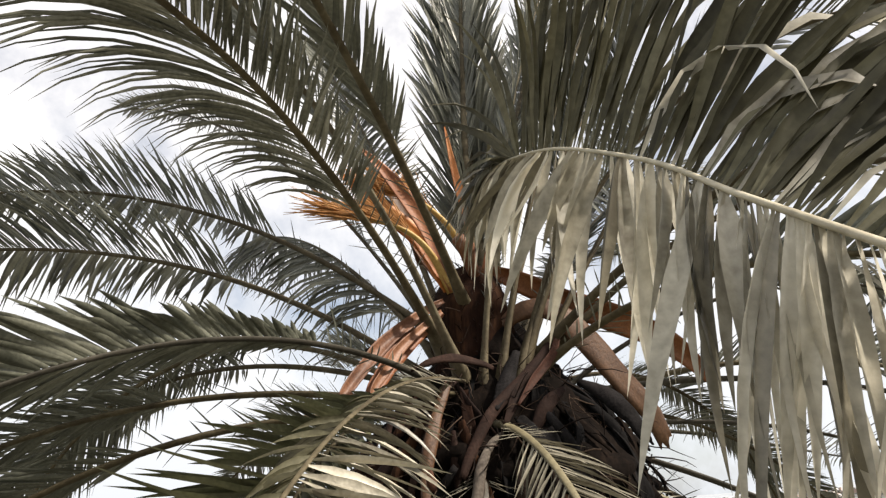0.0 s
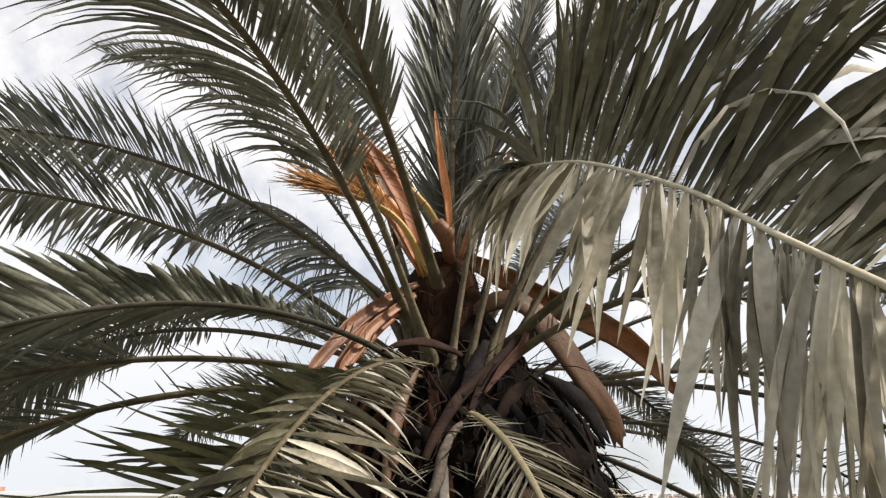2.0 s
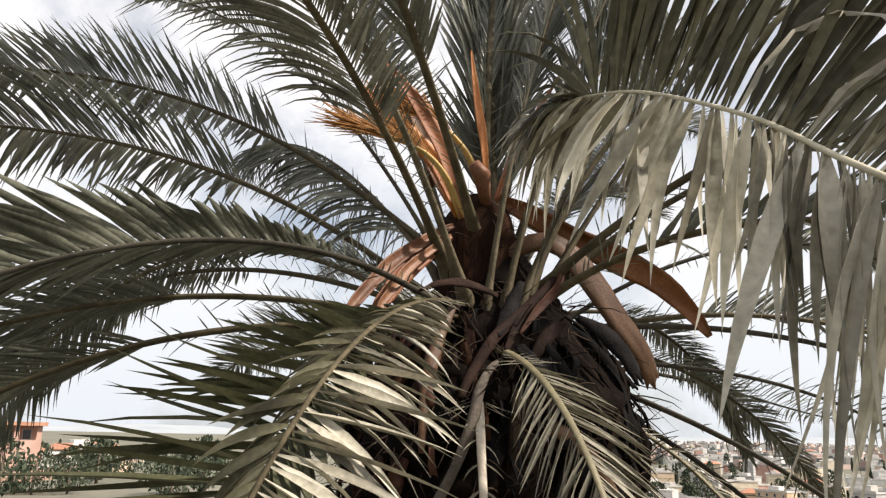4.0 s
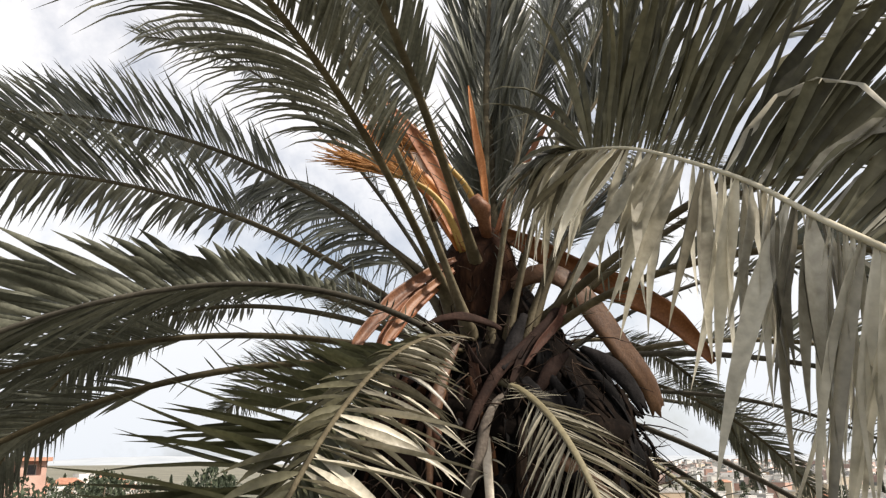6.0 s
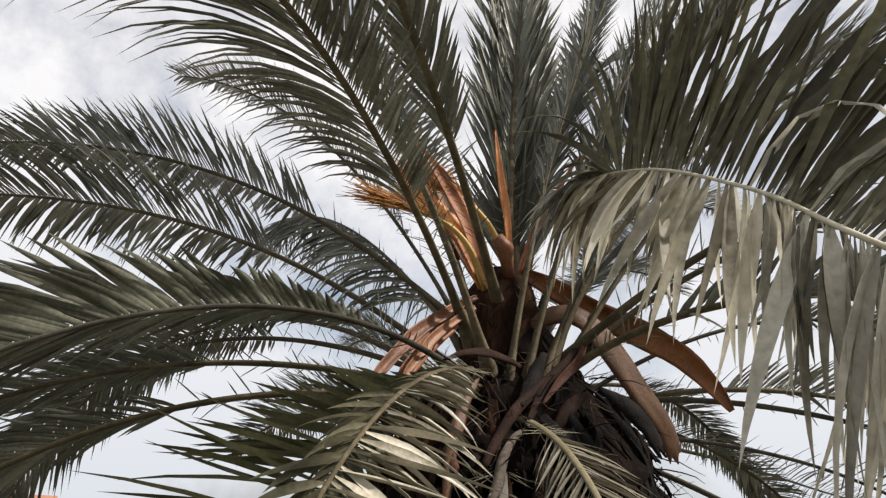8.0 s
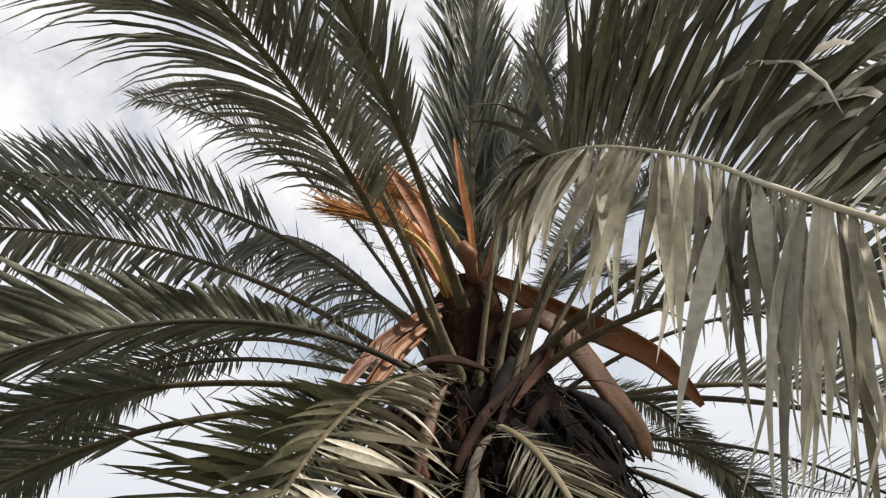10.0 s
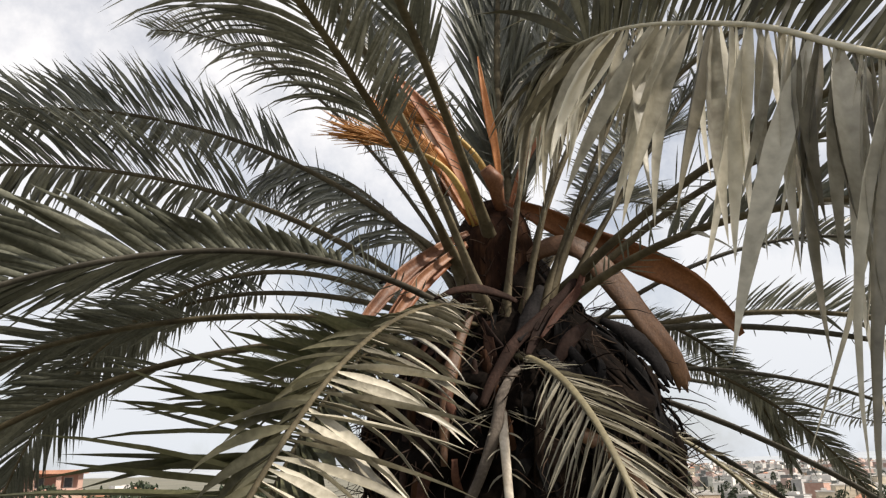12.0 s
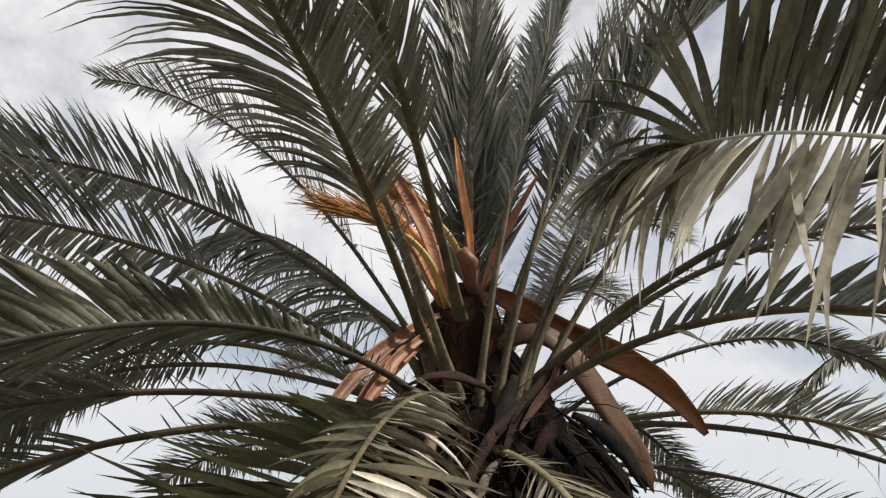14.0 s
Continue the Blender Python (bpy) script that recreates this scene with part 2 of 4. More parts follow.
def blade(root, way, across, length, width, sag, curl, stations=5, fold=0.5):
    """One folded, pointed leaflet: its vertices and faces."""
    prof = {5: (0.5, 1.0, 0.92, 0.6), 7: (0.22, 0.82, 1.0, 0.86, 0.62, 0.34)}[stations]
    verts, p, d = [], root.copy(), way.copy()
    step = length / (stations - 1)
    for k in range(stations):
        if k == stations - 1:
            verts.append(p.copy())
            break
        w = (across - d * across.dot(d)).normalized()
        n = d.cross(w)
        half = width * 0.5 * prof[k]
        verts += [p + w * half + n * half * fold, p.copy(), p - w * half + n * half * fold]
        p += d * step
        d = (d + DOWN * sag * step / length * (1 + k * 0.5) * 0.7 + n * curl * 0.12).normalized()
    m = stations - 2
    faces = [(3 * k + j, 3 * k + j + 1, 3 * k + j + 4, 3 * k + j + 3) for k in range(m) for j in (0, 1)]
    faces += [(3 * m, 3 * m + 1, 3 * m + 3), (3 * m + 1, 3 * m + 2, 3 * m + 3)]
    return verts, faces


# ---- the palm ----
palm = thing("palm_tree", (0.22, 2.93, 0.0), "date palm with grey-green arching fronds and orange flower sheaths", "palm tree")
PALM_AT = Vector((0.22, 2.93, 0.0))


def frond(base, az, el, bend, bend2, sweep, length, spread=0.7, cant=18, blunt=0.5, lift2=None, cant2=None, open2=None, leaf=0.44, wide=0.018, count=140, lift=22, sag=0.15, mat=None, stalk=None,
          petiole=0.19, thick=0.0185, single=False, roll=0, open_=1.0, fold=0.5, ratio=1.0, twist=30, label="", hang=0.0, sheath=True, mat2=None, owner=None, strays=0):
    """A frond whose stalk starts at base towards az (from +y to +x) and el, and bends down along its length."""
    tree, at = (owner, owner.location) if owner else (palm, PALM_AT)
    mat, stalk = mat or M_LEAF, stalk or M_GREENSTALK
    steps = 40
    pts, tan, side = [Vector(base) - at], [], []
    for k in range(steps):
        s = (k + 0.5) / steps
        e, a = radians(el - bend * s - bend2 * s * s), radians(az + sweep * s)
        d = Vector((math.cos(e) * math.sin(a), math.cos(e) * math.cos(a), math.sin(e)))
        tan.append(d)
        sd = Vector((math.cos(a), -math.sin(a), 0))
        sd = Matrix.Rotation(radians(roll), 3, d) @ sd
        side.append(sd)
        pts.append(pts[-1] + d * (length / steps))
    tan.append(tan[-1])
    side.append(side[-1])
    soup = Soup()
    core = Vector((0.0, 0.0, pts[0].z - 0.34))
    root = [pts[0].lerp(core, 0.55) - Vector((0, 0, 0.08)), pts[0].lerp(core, 0.32) - Vector((0, 0, 0.05)), pts[0].lerp(core, 0.12) - Vector((0, 0, 0.02))]
    rad = []
    for k in range(steps + 1):
        s = k / steps
        rad.append(thick * (1.0 - 0.78 * s**0.8) * (1 + 1.1 * max(0, 1 - s / 0.09) ** 2) + 0.0015)
    rad[-1] = 0.0015
    soup.tube((root if sheath else []) + pts, ([rad[0] * 0.9, rad[0] * 1.15, rad[0] * 1.08] if sheath else []) + rad, 8, 0.55, ([side[0]] * 3 if sheath else []) + side)
    body = part("frond", mesh("frond", soup.v, soup.f, stalk), tree, label)
    joined = Soup()

    def sample(s):
        x = s * steps
        i = min(int(x), steps - 1)
        return pts[i].lerp(pts[i + 1], x - i), tan[i], side[i], rad[i]

    for k in range(9):
        s = petiole * (0.45 + 0.55 * k / 9)
        for sg in (-1, 1):
            p, d, sd, r = sample(s + rng.uniform(-0.006, 0.006))
            up = sd.cross(d)
            way = (d * rng.uniform(0.4, 0.9) + sd * sg * rng.uniform(0.6, 1) + up * rng.uniform(-0.1, 0.5)).normalized()
            joined.add(*blade(p + sd * sg * r * 0.8, way, d, rng.uniform(0.05, 0.16) * (0.5 + k / 12), wide * 0.25, 0.05, 0))
    for k in range(count):
        for sg in (-1, 1):
            u = (k + rng.uniform(-0.35, 0.35) + 0.5) / count
            s = petiole + (0.995 - petiole) * u
            p, d, sd, r = sample(min(s, 0.998))
            up = sd.cross(d)
            env = min(1.0, blunt + 1.9 * u) * (1.0 - 0.5 * max(0, u - 0.6) / 0.4)
            ln = leaf * env * rng.uniform(0.86, 1.1) * (ratio if sg > 0 else 1.0)
            ang = radians((52 - 30 * u + rng.uniform(-7, 7)) * (open2 if open2 and sg > 0 else open_))
            v = radians((lift if sg < 0 or lift2 is None else lift2) * (0.9 + spread * rng.uniform(-0.6, 0.6)) + spread * rng.uniform(-9, 9))
            way = (d * math.cos(ang) + (sd * sg * math.cos(v) + up * math.sin(v)) * math.sin(ang)).normalized()
            across = Matrix.Rotation(radians(rng.uniform(-twist, twist) + (cant2 if cant2 is not None and sg > 0 else sg * cant)), 3, way) @ (d * sg)
            own_sag = sag * rng.uniform(0.5, 1.6) + (hang if sg > 0 else 0) * rng.uniform(0.6, 1.2)
            vs, fs = blade(p + sd * sg * r * 0.7, way, across, ln, wide * rng.uniform(0.8, 1.15) * min(0.7 + 0.5 * u, 1.16 - 0.42 * u), own_sag, rng.uniform(-0.6, 0.6), 7 if single or hang else 5, fold)
            if single:
                part("leaflet", mesh("leaflet", vs, fs, mat2 if mat2 and sg > 0 else mat), body)
            else:
                joined.add(vs, fs)
    if joined.v:
        part("foliage", mesh("foliage", joined.v, joined.f, M_PALES if mat is M_PALE else mat), body, "", "stuff")
    loose = random.Random(count)
    for _ in range(strays):
        p, d, sd, r = sample(loose.uniform(petiole * 0.8, 0.6))
        way = (d * loose.uniform(0.5, 1.0) + DOWN * loose.uniform(0.15, 0.7) + sd * loose.uniform(-0.5, 0.5)).normalized()
        vs, fs = blade(p, way, sd.cross(way).normalized(), loose.uniform(0.16, 0.30), loose.uniform(0.008, 0.014), loose.uniform(0.3, 1.2), loose.uniform(-0.8, 0.8), 7, 0.5)
        part("leaflet", mesh("leaflet", vs, fs, M_PALE), body, "withered pale leaflet hanging loose")
    return body


frond((0.05, 2.77, 2.10), -143, 16, 84, 6, -2, 3.32, petiole=0.2, blunt=0.08, stalk=M_DARKSTALK, thick=0.012, roll=40, leaf=0.58, wide=0.029, lift=20, open_=0.76, spread=0.5, cant=0, twist=15, count=170, label='long green palm frond arching low with broad dark leaflets')
frond((-0.02, 2.96, 2.18), -67, 40, 66, -30, -5, 4.28, petiole=0.26, roll=45, leaf=0.68, sag=0.35, count=180, wide=0.027, open_=0.85, lift=25)
frond((0.02, 3.00, 2.36), -61, 43, 49, -5, -13, 4.28, petiole=0.24, roll=45, leaf=0.5, count=170, wide=0.027, open_=0.85, lift=30)
frond((0.01, 2.94, 2.27), -49, 50, 29, 27, 22, 2.37, wide=0.023, leaf=0.46, lift=-45, petiole=0.12, blunt=0.8, sag=1.3, count=110)
frond((-0.01, 2.98, 2.07), -58, 40, 103, 10, -8, 3.45, petiole=0.32, blunt=0.3, wide=0.020, roll=40, leaf=0.52, lift=14, count=135, open_=0.8, sag=0.1)
frond((0.02, 2.98, 2.11), -58, 24, 48, 17, 0, 3.49, petiole=0.32, blunt=0.3, wide=0.020, roll=40, leaf=0.52, lift=18, count=135, open_=0.8, sag=0.1)
frond((-0.03, 2.86, 2.06), -97, 14, 66, 10, 0, 3.30, petiole=0.28, blunt=0.35, wide=0.023, roll=30, leaf=0.46, lift=16, count=130, open_=0.62, sag=0.08, twist=18)
frond((-0.03, 2.82, 2.01), -106, 8, 84, 14, 0, 3.52, petiole=0.28, blunt=0.35, wide=0.024, roll=35, leaf=0.48, lift=14, sag=0.1, count=130, open_=0.6, twist=18)
frond((0.07, 3.07, 1.99), -27, 32, 17, 15, 10, 2.19, wide=0.015, roll=30, leaf=0.40, lift=25)
frond((0.05, 3.04, 1.95), -39, 17, 28, 7, 1, 2.19, wide=0.015, roll=40, leaf=0.42, lift=20)
# mat2 darkens the left row, which stands turned away from the sun
frond((0.13, 2.70, 2.11), -160, -2, 40, 19, -9, 2.36, petiole=0.23, blunt=0.25, spread=0.9, leaf=0.30, wide=0.025, mat=M_PALE, sag=0.35, open_=2.25, open2=1.5, lift=4, lift2=-48, roll=-27, cant=22, cant2=-25, count=96, ratio=0.55, single=True, stalk=M_GREENSTALK, thick=0.008, fold=0.6, twist=50, label='pale grey-green frond drooping in front of the trunk', mat2=M_OLIVE_SHADE)
frond((0.03, 2.78, 2.28), -152, 41, 79, 42, -23, 3.40, twist=30, mat=M_GLOSSY, leaf=0.44, wide=0.018, lift=24, open_=0.9, sag=0.22, ratio=1.6, hang=0.9, count=230, thick=0.017, label='tall frond with glossy grey-green leaflets and thick green stalk')
frond((0.00, 3.02, 2.39), -55, 58, 24, 16, -5, 2.93, wide=0.015, sheath=False, roll=30, leaf=0.38, lift=25)
frond((0.16, 2.82, 2.37), -156, 45, 51, 14, -5, 3.50, sheath=False, wide=0.021, leaf=0.4, lift=25, count=165, open_=0.66, sag=0.06, twist=16, petiole=0.22, blunt=0.45)
frond((0.235, 2.97, 2.40), 0, 84, 14, 12, 0, 3.40, sheath=False, leaf=0.54, wide=0.03, lift=42, count=300, petiole=0.06, blunt=0.75, open_=0.62, thick=0.02, label='upright central frond with dense folded leaflets', sag=0.04, twist=22, spread=1.5)
frond((0.06, 3.04, 2.41), -38, 68, 12, 2, 1, 2.41, wide=0.015, sheath=False, leaf=0.36, lift=20, sag=0.5)
frond((0.19, 2.96, 2.19), 42, 72, 4, 15, -3, 3.50, leaf=0.32, lift=20, thick=0.024, petiole=0.3, wide=0.012, count=210, open_=0.7, twist=15)
frond((0.26, 3.08, 2.40), 37, 79, 23, 31, 6, 2.60, wide=0.015, sheath=False, leaf=0.36, sag=0.4)
frond((0.29, 3.07, 2.24), 41, 48, 26, -35, -6, 3.48, leaf=0.42, lift=30, thick=0.026, petiole=0.25)
frond((0.27, 2.93, 2.20), 81, 79, 83, -53, 2, 3.38, leaf=0.58, wide=0.026, lift=62, sag=0.03, count=170, petiole=0.26, thick=0.028)
frond((0.38, 2.98, 2.26), 53, 60, 49, 12, -11, 2.36, wide=0.015, leaf=0.36, lift=20, sag=0.3)
frond((0.29, 3.06, 2.29), 34, 43, 39, 8, 3, 2.42, wide=0.015, leaf=0.36, lift=20, sag=0.4)
frond((0.33, 2.74, 2.14), 128, 38, 64, 15, -1, 3.48, roll=-35, leaf=0.36, wide=0.021, count=150, petiole=0.24, open_=0.7, lift=50, sag=0.06, blunt=0.25)
frond((0.40, 2.82, 2.16), 99, 46, 82, 27, -2, 3.48, roll=-35, leaf=0.36, wide=0.021, count=150, petiole=0.24, open_=0.7, lift=50, sag=0.06, blunt=0.25)
frond((0.32, 2.76, 2.09), 135, 30, 119, 25, -1, 3.40, roll=-25, leaf=0.40, wide=0.027, lift=64, count=105, open_=0.9, petiole=0.16, blunt=0.3, sag=0.04, twist=20, strays=14)
frond((0.40, 2.89, 2.02), 77, 37, 48, 15, -10, 2.50, roll=-30, leaf=0.20, sag=0.15, lift=40, wide=0.018, count=120, open_=0.7, petiole=0.42, stalk=M_DARKSTALK, thick=0.016)
frond((0.38, 2.92, 2.01), 79, 18, 55, 15, 1, 3.51, roll=-30, leaf=0.36, lift=55, petiole=0.22, count=140, thick=0.018, wide=0.022, open_=0.75, sag=0.05)
frond((0.37, 2.90, 2.04), 86, 11, 65, -9, 4, 3.49, roll=-40, leaf=0.30, lift=5, petiole=0.45, count=26, thick=0.017, stalk=M_DARKSTALK, strays=7)
frond((0.36, 2.96, 1.93), 67, 7, 34, 12, -0, 3.50, roll=-35, leaf=0.26, petiole=0.42, count=44, thick=0.015, stalk=M_DARKSTALK)
frond((0.34, 3.01, 1.93), 50, 7, 38, -31, -3, 3.51, roll=-35, leaf=0.26, petiole=0.42, count=44, thick=0.015, stalk=M_DARKSTALK)
frond((0.38, 2.86, 1.93), 95, -15, 53, 16, -0, 3.51, roll=-35, leaf=0.26, petiole=0.42, count=44, thick=0.015, stalk=M_DARKSTALK)
frond((0.39, 2.90, 1.90), 84, -20, 63, 17, -0, 3.49, roll=-35, leaf=0.24, petiole=0.35, count=90, thick=0.014, stalk=M_DARKSTALK)
frond((0.34, 3.00, 2.08), 52, 24, 69, 17, -1, 2.03, wide=0.013, roll=-30, leaf=0.20, lift=20, open_=0.8, petiole=0.3, count=150, sag=0.2, thick=0.015)
frond((0.34, 2.99, 2.03), 57, 7, 44, 6, -0, 2.38, wide=0.013, roll=-30, leaf=0.22, open_=0.8, petiole=0.3, count=140, sag=0.2, thick=0.015)
frond((0.21, 2.54, 1.94), 166, -10, 76, 13, -3, 1.55, sheath=False, leaf=0.34, wide=0.0145, mat=M_DRY, sag=0.35, open_=1.1, lift=-5, count=84, stalk=M_YELLOW, petiole=0.16, thick=0.016, label='dry yellow-stalked frond hanging before the trunk', lift2=-55, ratio=0.8, twist=45)
frond((0.53, 2.74, 1.79), 111, -22, 70, 19, -0, 1.59, sheath=False, leaf=0.32, wide=0.016, mat=M_DRY, sag=0.3, count=30, stalk=M_YELLOW, thick=0.016, label='dry yellow frond hanging beside the trunk')
frond((0.13, 2.47, 1.83), 182, -44, 44, 14, -7, 1.20, sheath=False, leaf=0.10, wide=0.010, mat=M_DRY, sag=0.6, count=12, stalk=M_BLEACH, petiole=0.1, thick=0.016, label='bleached dead frond stalk hanging down the trunk')
# added frond that supplies the long left leaflets of the pale one
frond((0.10, 2.70, 2.06), -155, 3, 83, 26, -4, 2.37, leaf=0.25, wide=0.040, mat=M_OLIVE, sag=0.06, open_=1.0, open2=1.9, lift=0, lift2=26, cant2=65, twist=20, ratio=2.0, blunt=0.12, count=130, stalk=M_GREENSTALK, thick=0.016, label='olive drooping frond with long broad leaflets')
frond((0.325, 2.68, 2.12), 100, 74, 105, 18, 1, 3.49, leaf=0.44, thick=0.022, wide=0.02, sheath=True)
frond((0.165, 2.645, 2.05), 72, 82, 14, 10, 0, 2.70, open_=0.6, leaf=0.36, wide=0.014, lift=35, count=80, petiole=0.3, blunt=0.3, thick=0.02, label='young upright frond in the middle of the crown', sheath=True)
frond((0.225, 2.65, 2.06), 80, 77, 16, 14, 0, 2.80, open_=0.7, leaf=0.40, wide=0.014, lift=35, count=80, petiole=0.26, blunt=0.3, thick=0.024, label='young upright frond in the middle of the crown', sheath=True)
frond((0.175, 2.86, 2.42), 20, 84, 6, 8, 0, 2.60, open_=0.5, leaf=0.34, wide=0.016, lift=35, count=90, petiole=0.26, blunt=0.3, thick=0.022, label='young upright frond in the middle of the crown')
frond((0.285, 2.66, 2.08), 80, 69, 14, 16, 0, 3.20, open_=0.75, leaf=0.40, wide=0.018, lift=30, count=120, petiole=0.26, blunt=0.3, thick=0.023)
frond((0.37, 2.71, 2.13), 82, 61, 30, 14, 0, 3.30, open_=0.8, leaf=0.42, wide=0.019, lift=28, count=130, petiole=0.25, blunt=0.3, thick=0.022)
frond((0.10, 2.68, 2.14), -128, 66, 30, 20, 4, 2.70, open_=0.75, leaf=0.36, wide=0.017, lift=25, count=110, petiole=0.30, blunt=0.3, thick=0.020)

# trunk: a swollen ball of cut leaf bases over a column
PROFILE = ((-0.3, 0.40), (0.3, 0.37), (0.9, 0.38), (1.25, 0.50), (1.5, 0.54), (1.75, 0.54), (1.9, 0.47), (2.03, 0.36), (2.15, 0.26), (2.36, 0.13), (2.48, 0.05))


def girth(z):
    return float(np.interp(z, [q[0] for q in PROFILE], [q[1] for q in PROFILE]))


trunk = Soup()
RINGS, SEG = 110, 72
tv = []
for i in range(RINGS + 1):
    z = -0.3 + 2.78 * i / RINGS
    for j in range(SEG):
        a = 2 * math.pi * j / SEG
        r = girth(z) * (1 + 0.16 * noise.noise((math.cos(a) * 4, math.sin(a) * 4, z * 9)) + 0.08 * noise.noise((math.cos(a) * 12, math.sin(a) * 12, z * 20)))
        tv.append(Vector((r * math.cos(a), r * math.sin(a), z)))
trunk.add(tv, [(i * SEG + j, i * SEG + (j + 1) % SEG, (i + 1) * SEG + (j + 1) % SEG, (i + 1) * SEG + j) for i in range(RINGS) for j in range(SEG)] + [tuple(RINGS * SEG + j for j in range(SEG))])
# the bark carries the shade of the fronds overhead in its colour
part("trunk", mesh("trunk", trunk.v, trunk.f, M_BARK), palm, "fibrous palm trunk, crown shade in its dark bark")


def leaf_base_mesh(n, mat):
    """A broad old leaf base, cut off at its upper end; it grows along +z and faces +x."""
    r = random.Random(n)
    sp, verts = Soup(), []
    st = 7
    for k in range(st):
        u = k / (st - 1)
        w = 0.095 * (1 - 0.58 * u**0.8) * r.uniform(0.94, 1.06)
        th = 0.040 * (1 - 0.45 * u)
        x = 0.02 + 0.17 * u**1.5
        z = 0.34 * u
        for a, b in ((-1, -0.2), (-0.7, 0.55), (0, 0.9), (0.7, 0.55), (1, -0.2), (0, -0.5)):
            verts.append(Vector((x + th * b, a * w, z + r.uniform(-0.008, 0.008) * (k == st - 1))))
    faces = [(k * 6 + j, k * 6 + (j + 1) % 6, k * 6 + 6 + (j + 1) % 6, k * 6 + 6 + j) for k in range(st - 1) for j in range(6)]
    faces += [tuple((st - 1) * 6 + j for j in range(6)), (5, 4, 3, 2, 1, 0)]
    sp.add(verts, faces)
    return mesh("leaf_base", sp.v, sp.f, mat, False)


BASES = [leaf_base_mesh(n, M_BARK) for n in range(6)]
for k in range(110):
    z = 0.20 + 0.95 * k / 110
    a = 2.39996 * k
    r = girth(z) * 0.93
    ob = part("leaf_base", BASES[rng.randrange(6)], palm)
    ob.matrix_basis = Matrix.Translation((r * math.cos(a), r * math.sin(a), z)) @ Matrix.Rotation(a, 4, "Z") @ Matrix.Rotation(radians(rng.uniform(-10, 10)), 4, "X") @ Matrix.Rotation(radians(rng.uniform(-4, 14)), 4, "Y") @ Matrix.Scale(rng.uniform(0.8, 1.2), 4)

# heart: brown fibre wrapped round the young stalks
heart = Soup()
hv = []
for i in range(13):
    z = 2.10 + 0.50 * i / 12
    for j in range(20):
        a = 2 * math.pi * j / 20
        r = 0.178 * math.sqrt(1 - 0.86 * (i / 12) ** 3) * (1 + 0.16 * noise.noise((math.cos(a) * 2.5, math.sin(a) * 2.5, z * 9)))
        hv.append(Vector((-0.05 + r * math.cos(a), -0.02 + r * math.sin(a), z)))
heart.add(hv, [(i * 20 + j, i * 20 + (j + 1) % 20, i * 20 + 20 + (j + 1) % 20, i * 20 + 20 + j) for i in range(12) for j in range(20)] + [tuple(240 + j for j in range(20))])
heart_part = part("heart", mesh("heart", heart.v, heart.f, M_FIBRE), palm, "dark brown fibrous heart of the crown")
fuzz, fz = Soup(), random.Random(23)
for _ in range(420):
    root = hv[fz.randrange(60, len(hv))]
    out = Vector((root.x + 0.05, root.y + 0.02, 0)).normalized()
    way = (out * fz.uniform(0.1, 0.6) + Vector((fz.gauss(0, 0.35), fz.gauss(0, 0.35), fz.uniform(-0.6, 0.9)))).normalized()
    fuzz.add(*blade(root - out * 0.006, way, out.cross(way).normalized(), fz.uniform(0.03, 0.10), fz.uniform(0.002, 0.005), 0.5, fz.uniform(-1.5, 1.5)))
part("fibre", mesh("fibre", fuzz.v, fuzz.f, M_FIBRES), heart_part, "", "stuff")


def spathe(points, width, facing, mat, label, trough=0.35, tip=0.15, root=0.5, belly=0.45, name="flower_sheath", ragged=0.0):
    """A woody boat-shaped sheath along points, hollow towards facing."""
    n, m = 18, 6
    line = spline([Vector(p) - PALM_AT for p in points], n)
    face = Vector(facing).normalized()
    front, back = [], []
    for i, p in enumerate(line):
        u = i / n
        t = (line[min(i + 1, n)] - line[max(i - 1, 0)]).normalized()
        s = t.cross(face).normalized()
        f = s.cross(t)
        w = width * 0.5 * (root + (1 - root) * min(1, u / belly) ** 0.8 if u < belly else 1 - (1 - tip) * ((u - belly) / (1 - belly)) ** 1.7)
        w *= 1 + 0.16 * noise.noise((u * 7, points[0][0] * 53, 2))
        for j in range(m + 1):
            c = -1 + 2 * j / m
            bow = f * (-trough * w * (1 - c * c)) + f * 0.22 * w * noise.noise((u * 6, c * 2, points[0][0] * 37)) + f * 0.10 * w * noise.noise((u * 16, c * 5, points[0][2] * 31))
            e = t * (ragged * rng.uniform(-1, 1) if i == n else 0)
            front.append(p + s * c * w + bow + e)
            back.append(p + s * c * w * 0.985 + bow - f * 0.006 + e)
    row = m + 1
    k = len(front)
    faces = [(i * row + j, i * row + j + 1, (i + 1) * row + j + 1, (i + 1) * row + j) for i in range(n) for j in range(m)]
    faces += [(k + i * row + j, k + (i + 1) * row + j, k + (i + 1) * row + j + 1, k + i * row + j + 1) for i in range(n) for j in range(m)]
    faces += [(i * row, (i + 1) * row, k + (i + 1) * row, k + i * row) for i in range(n)] + [(i * row + m, k + i * row + m, k + (i + 1) * row + m, (i + 1) * row + m) for i in range(n)]
    faces += [(j, k + j, k + j + 1, j + 1) for j in range(m)] + [(n * row + j, n * row + j + 1, k + n * row + j + 1, k + n * row + j) for j in range(m)]
    return part(name, mesh(name, front + back, faces, mat), palm, label)


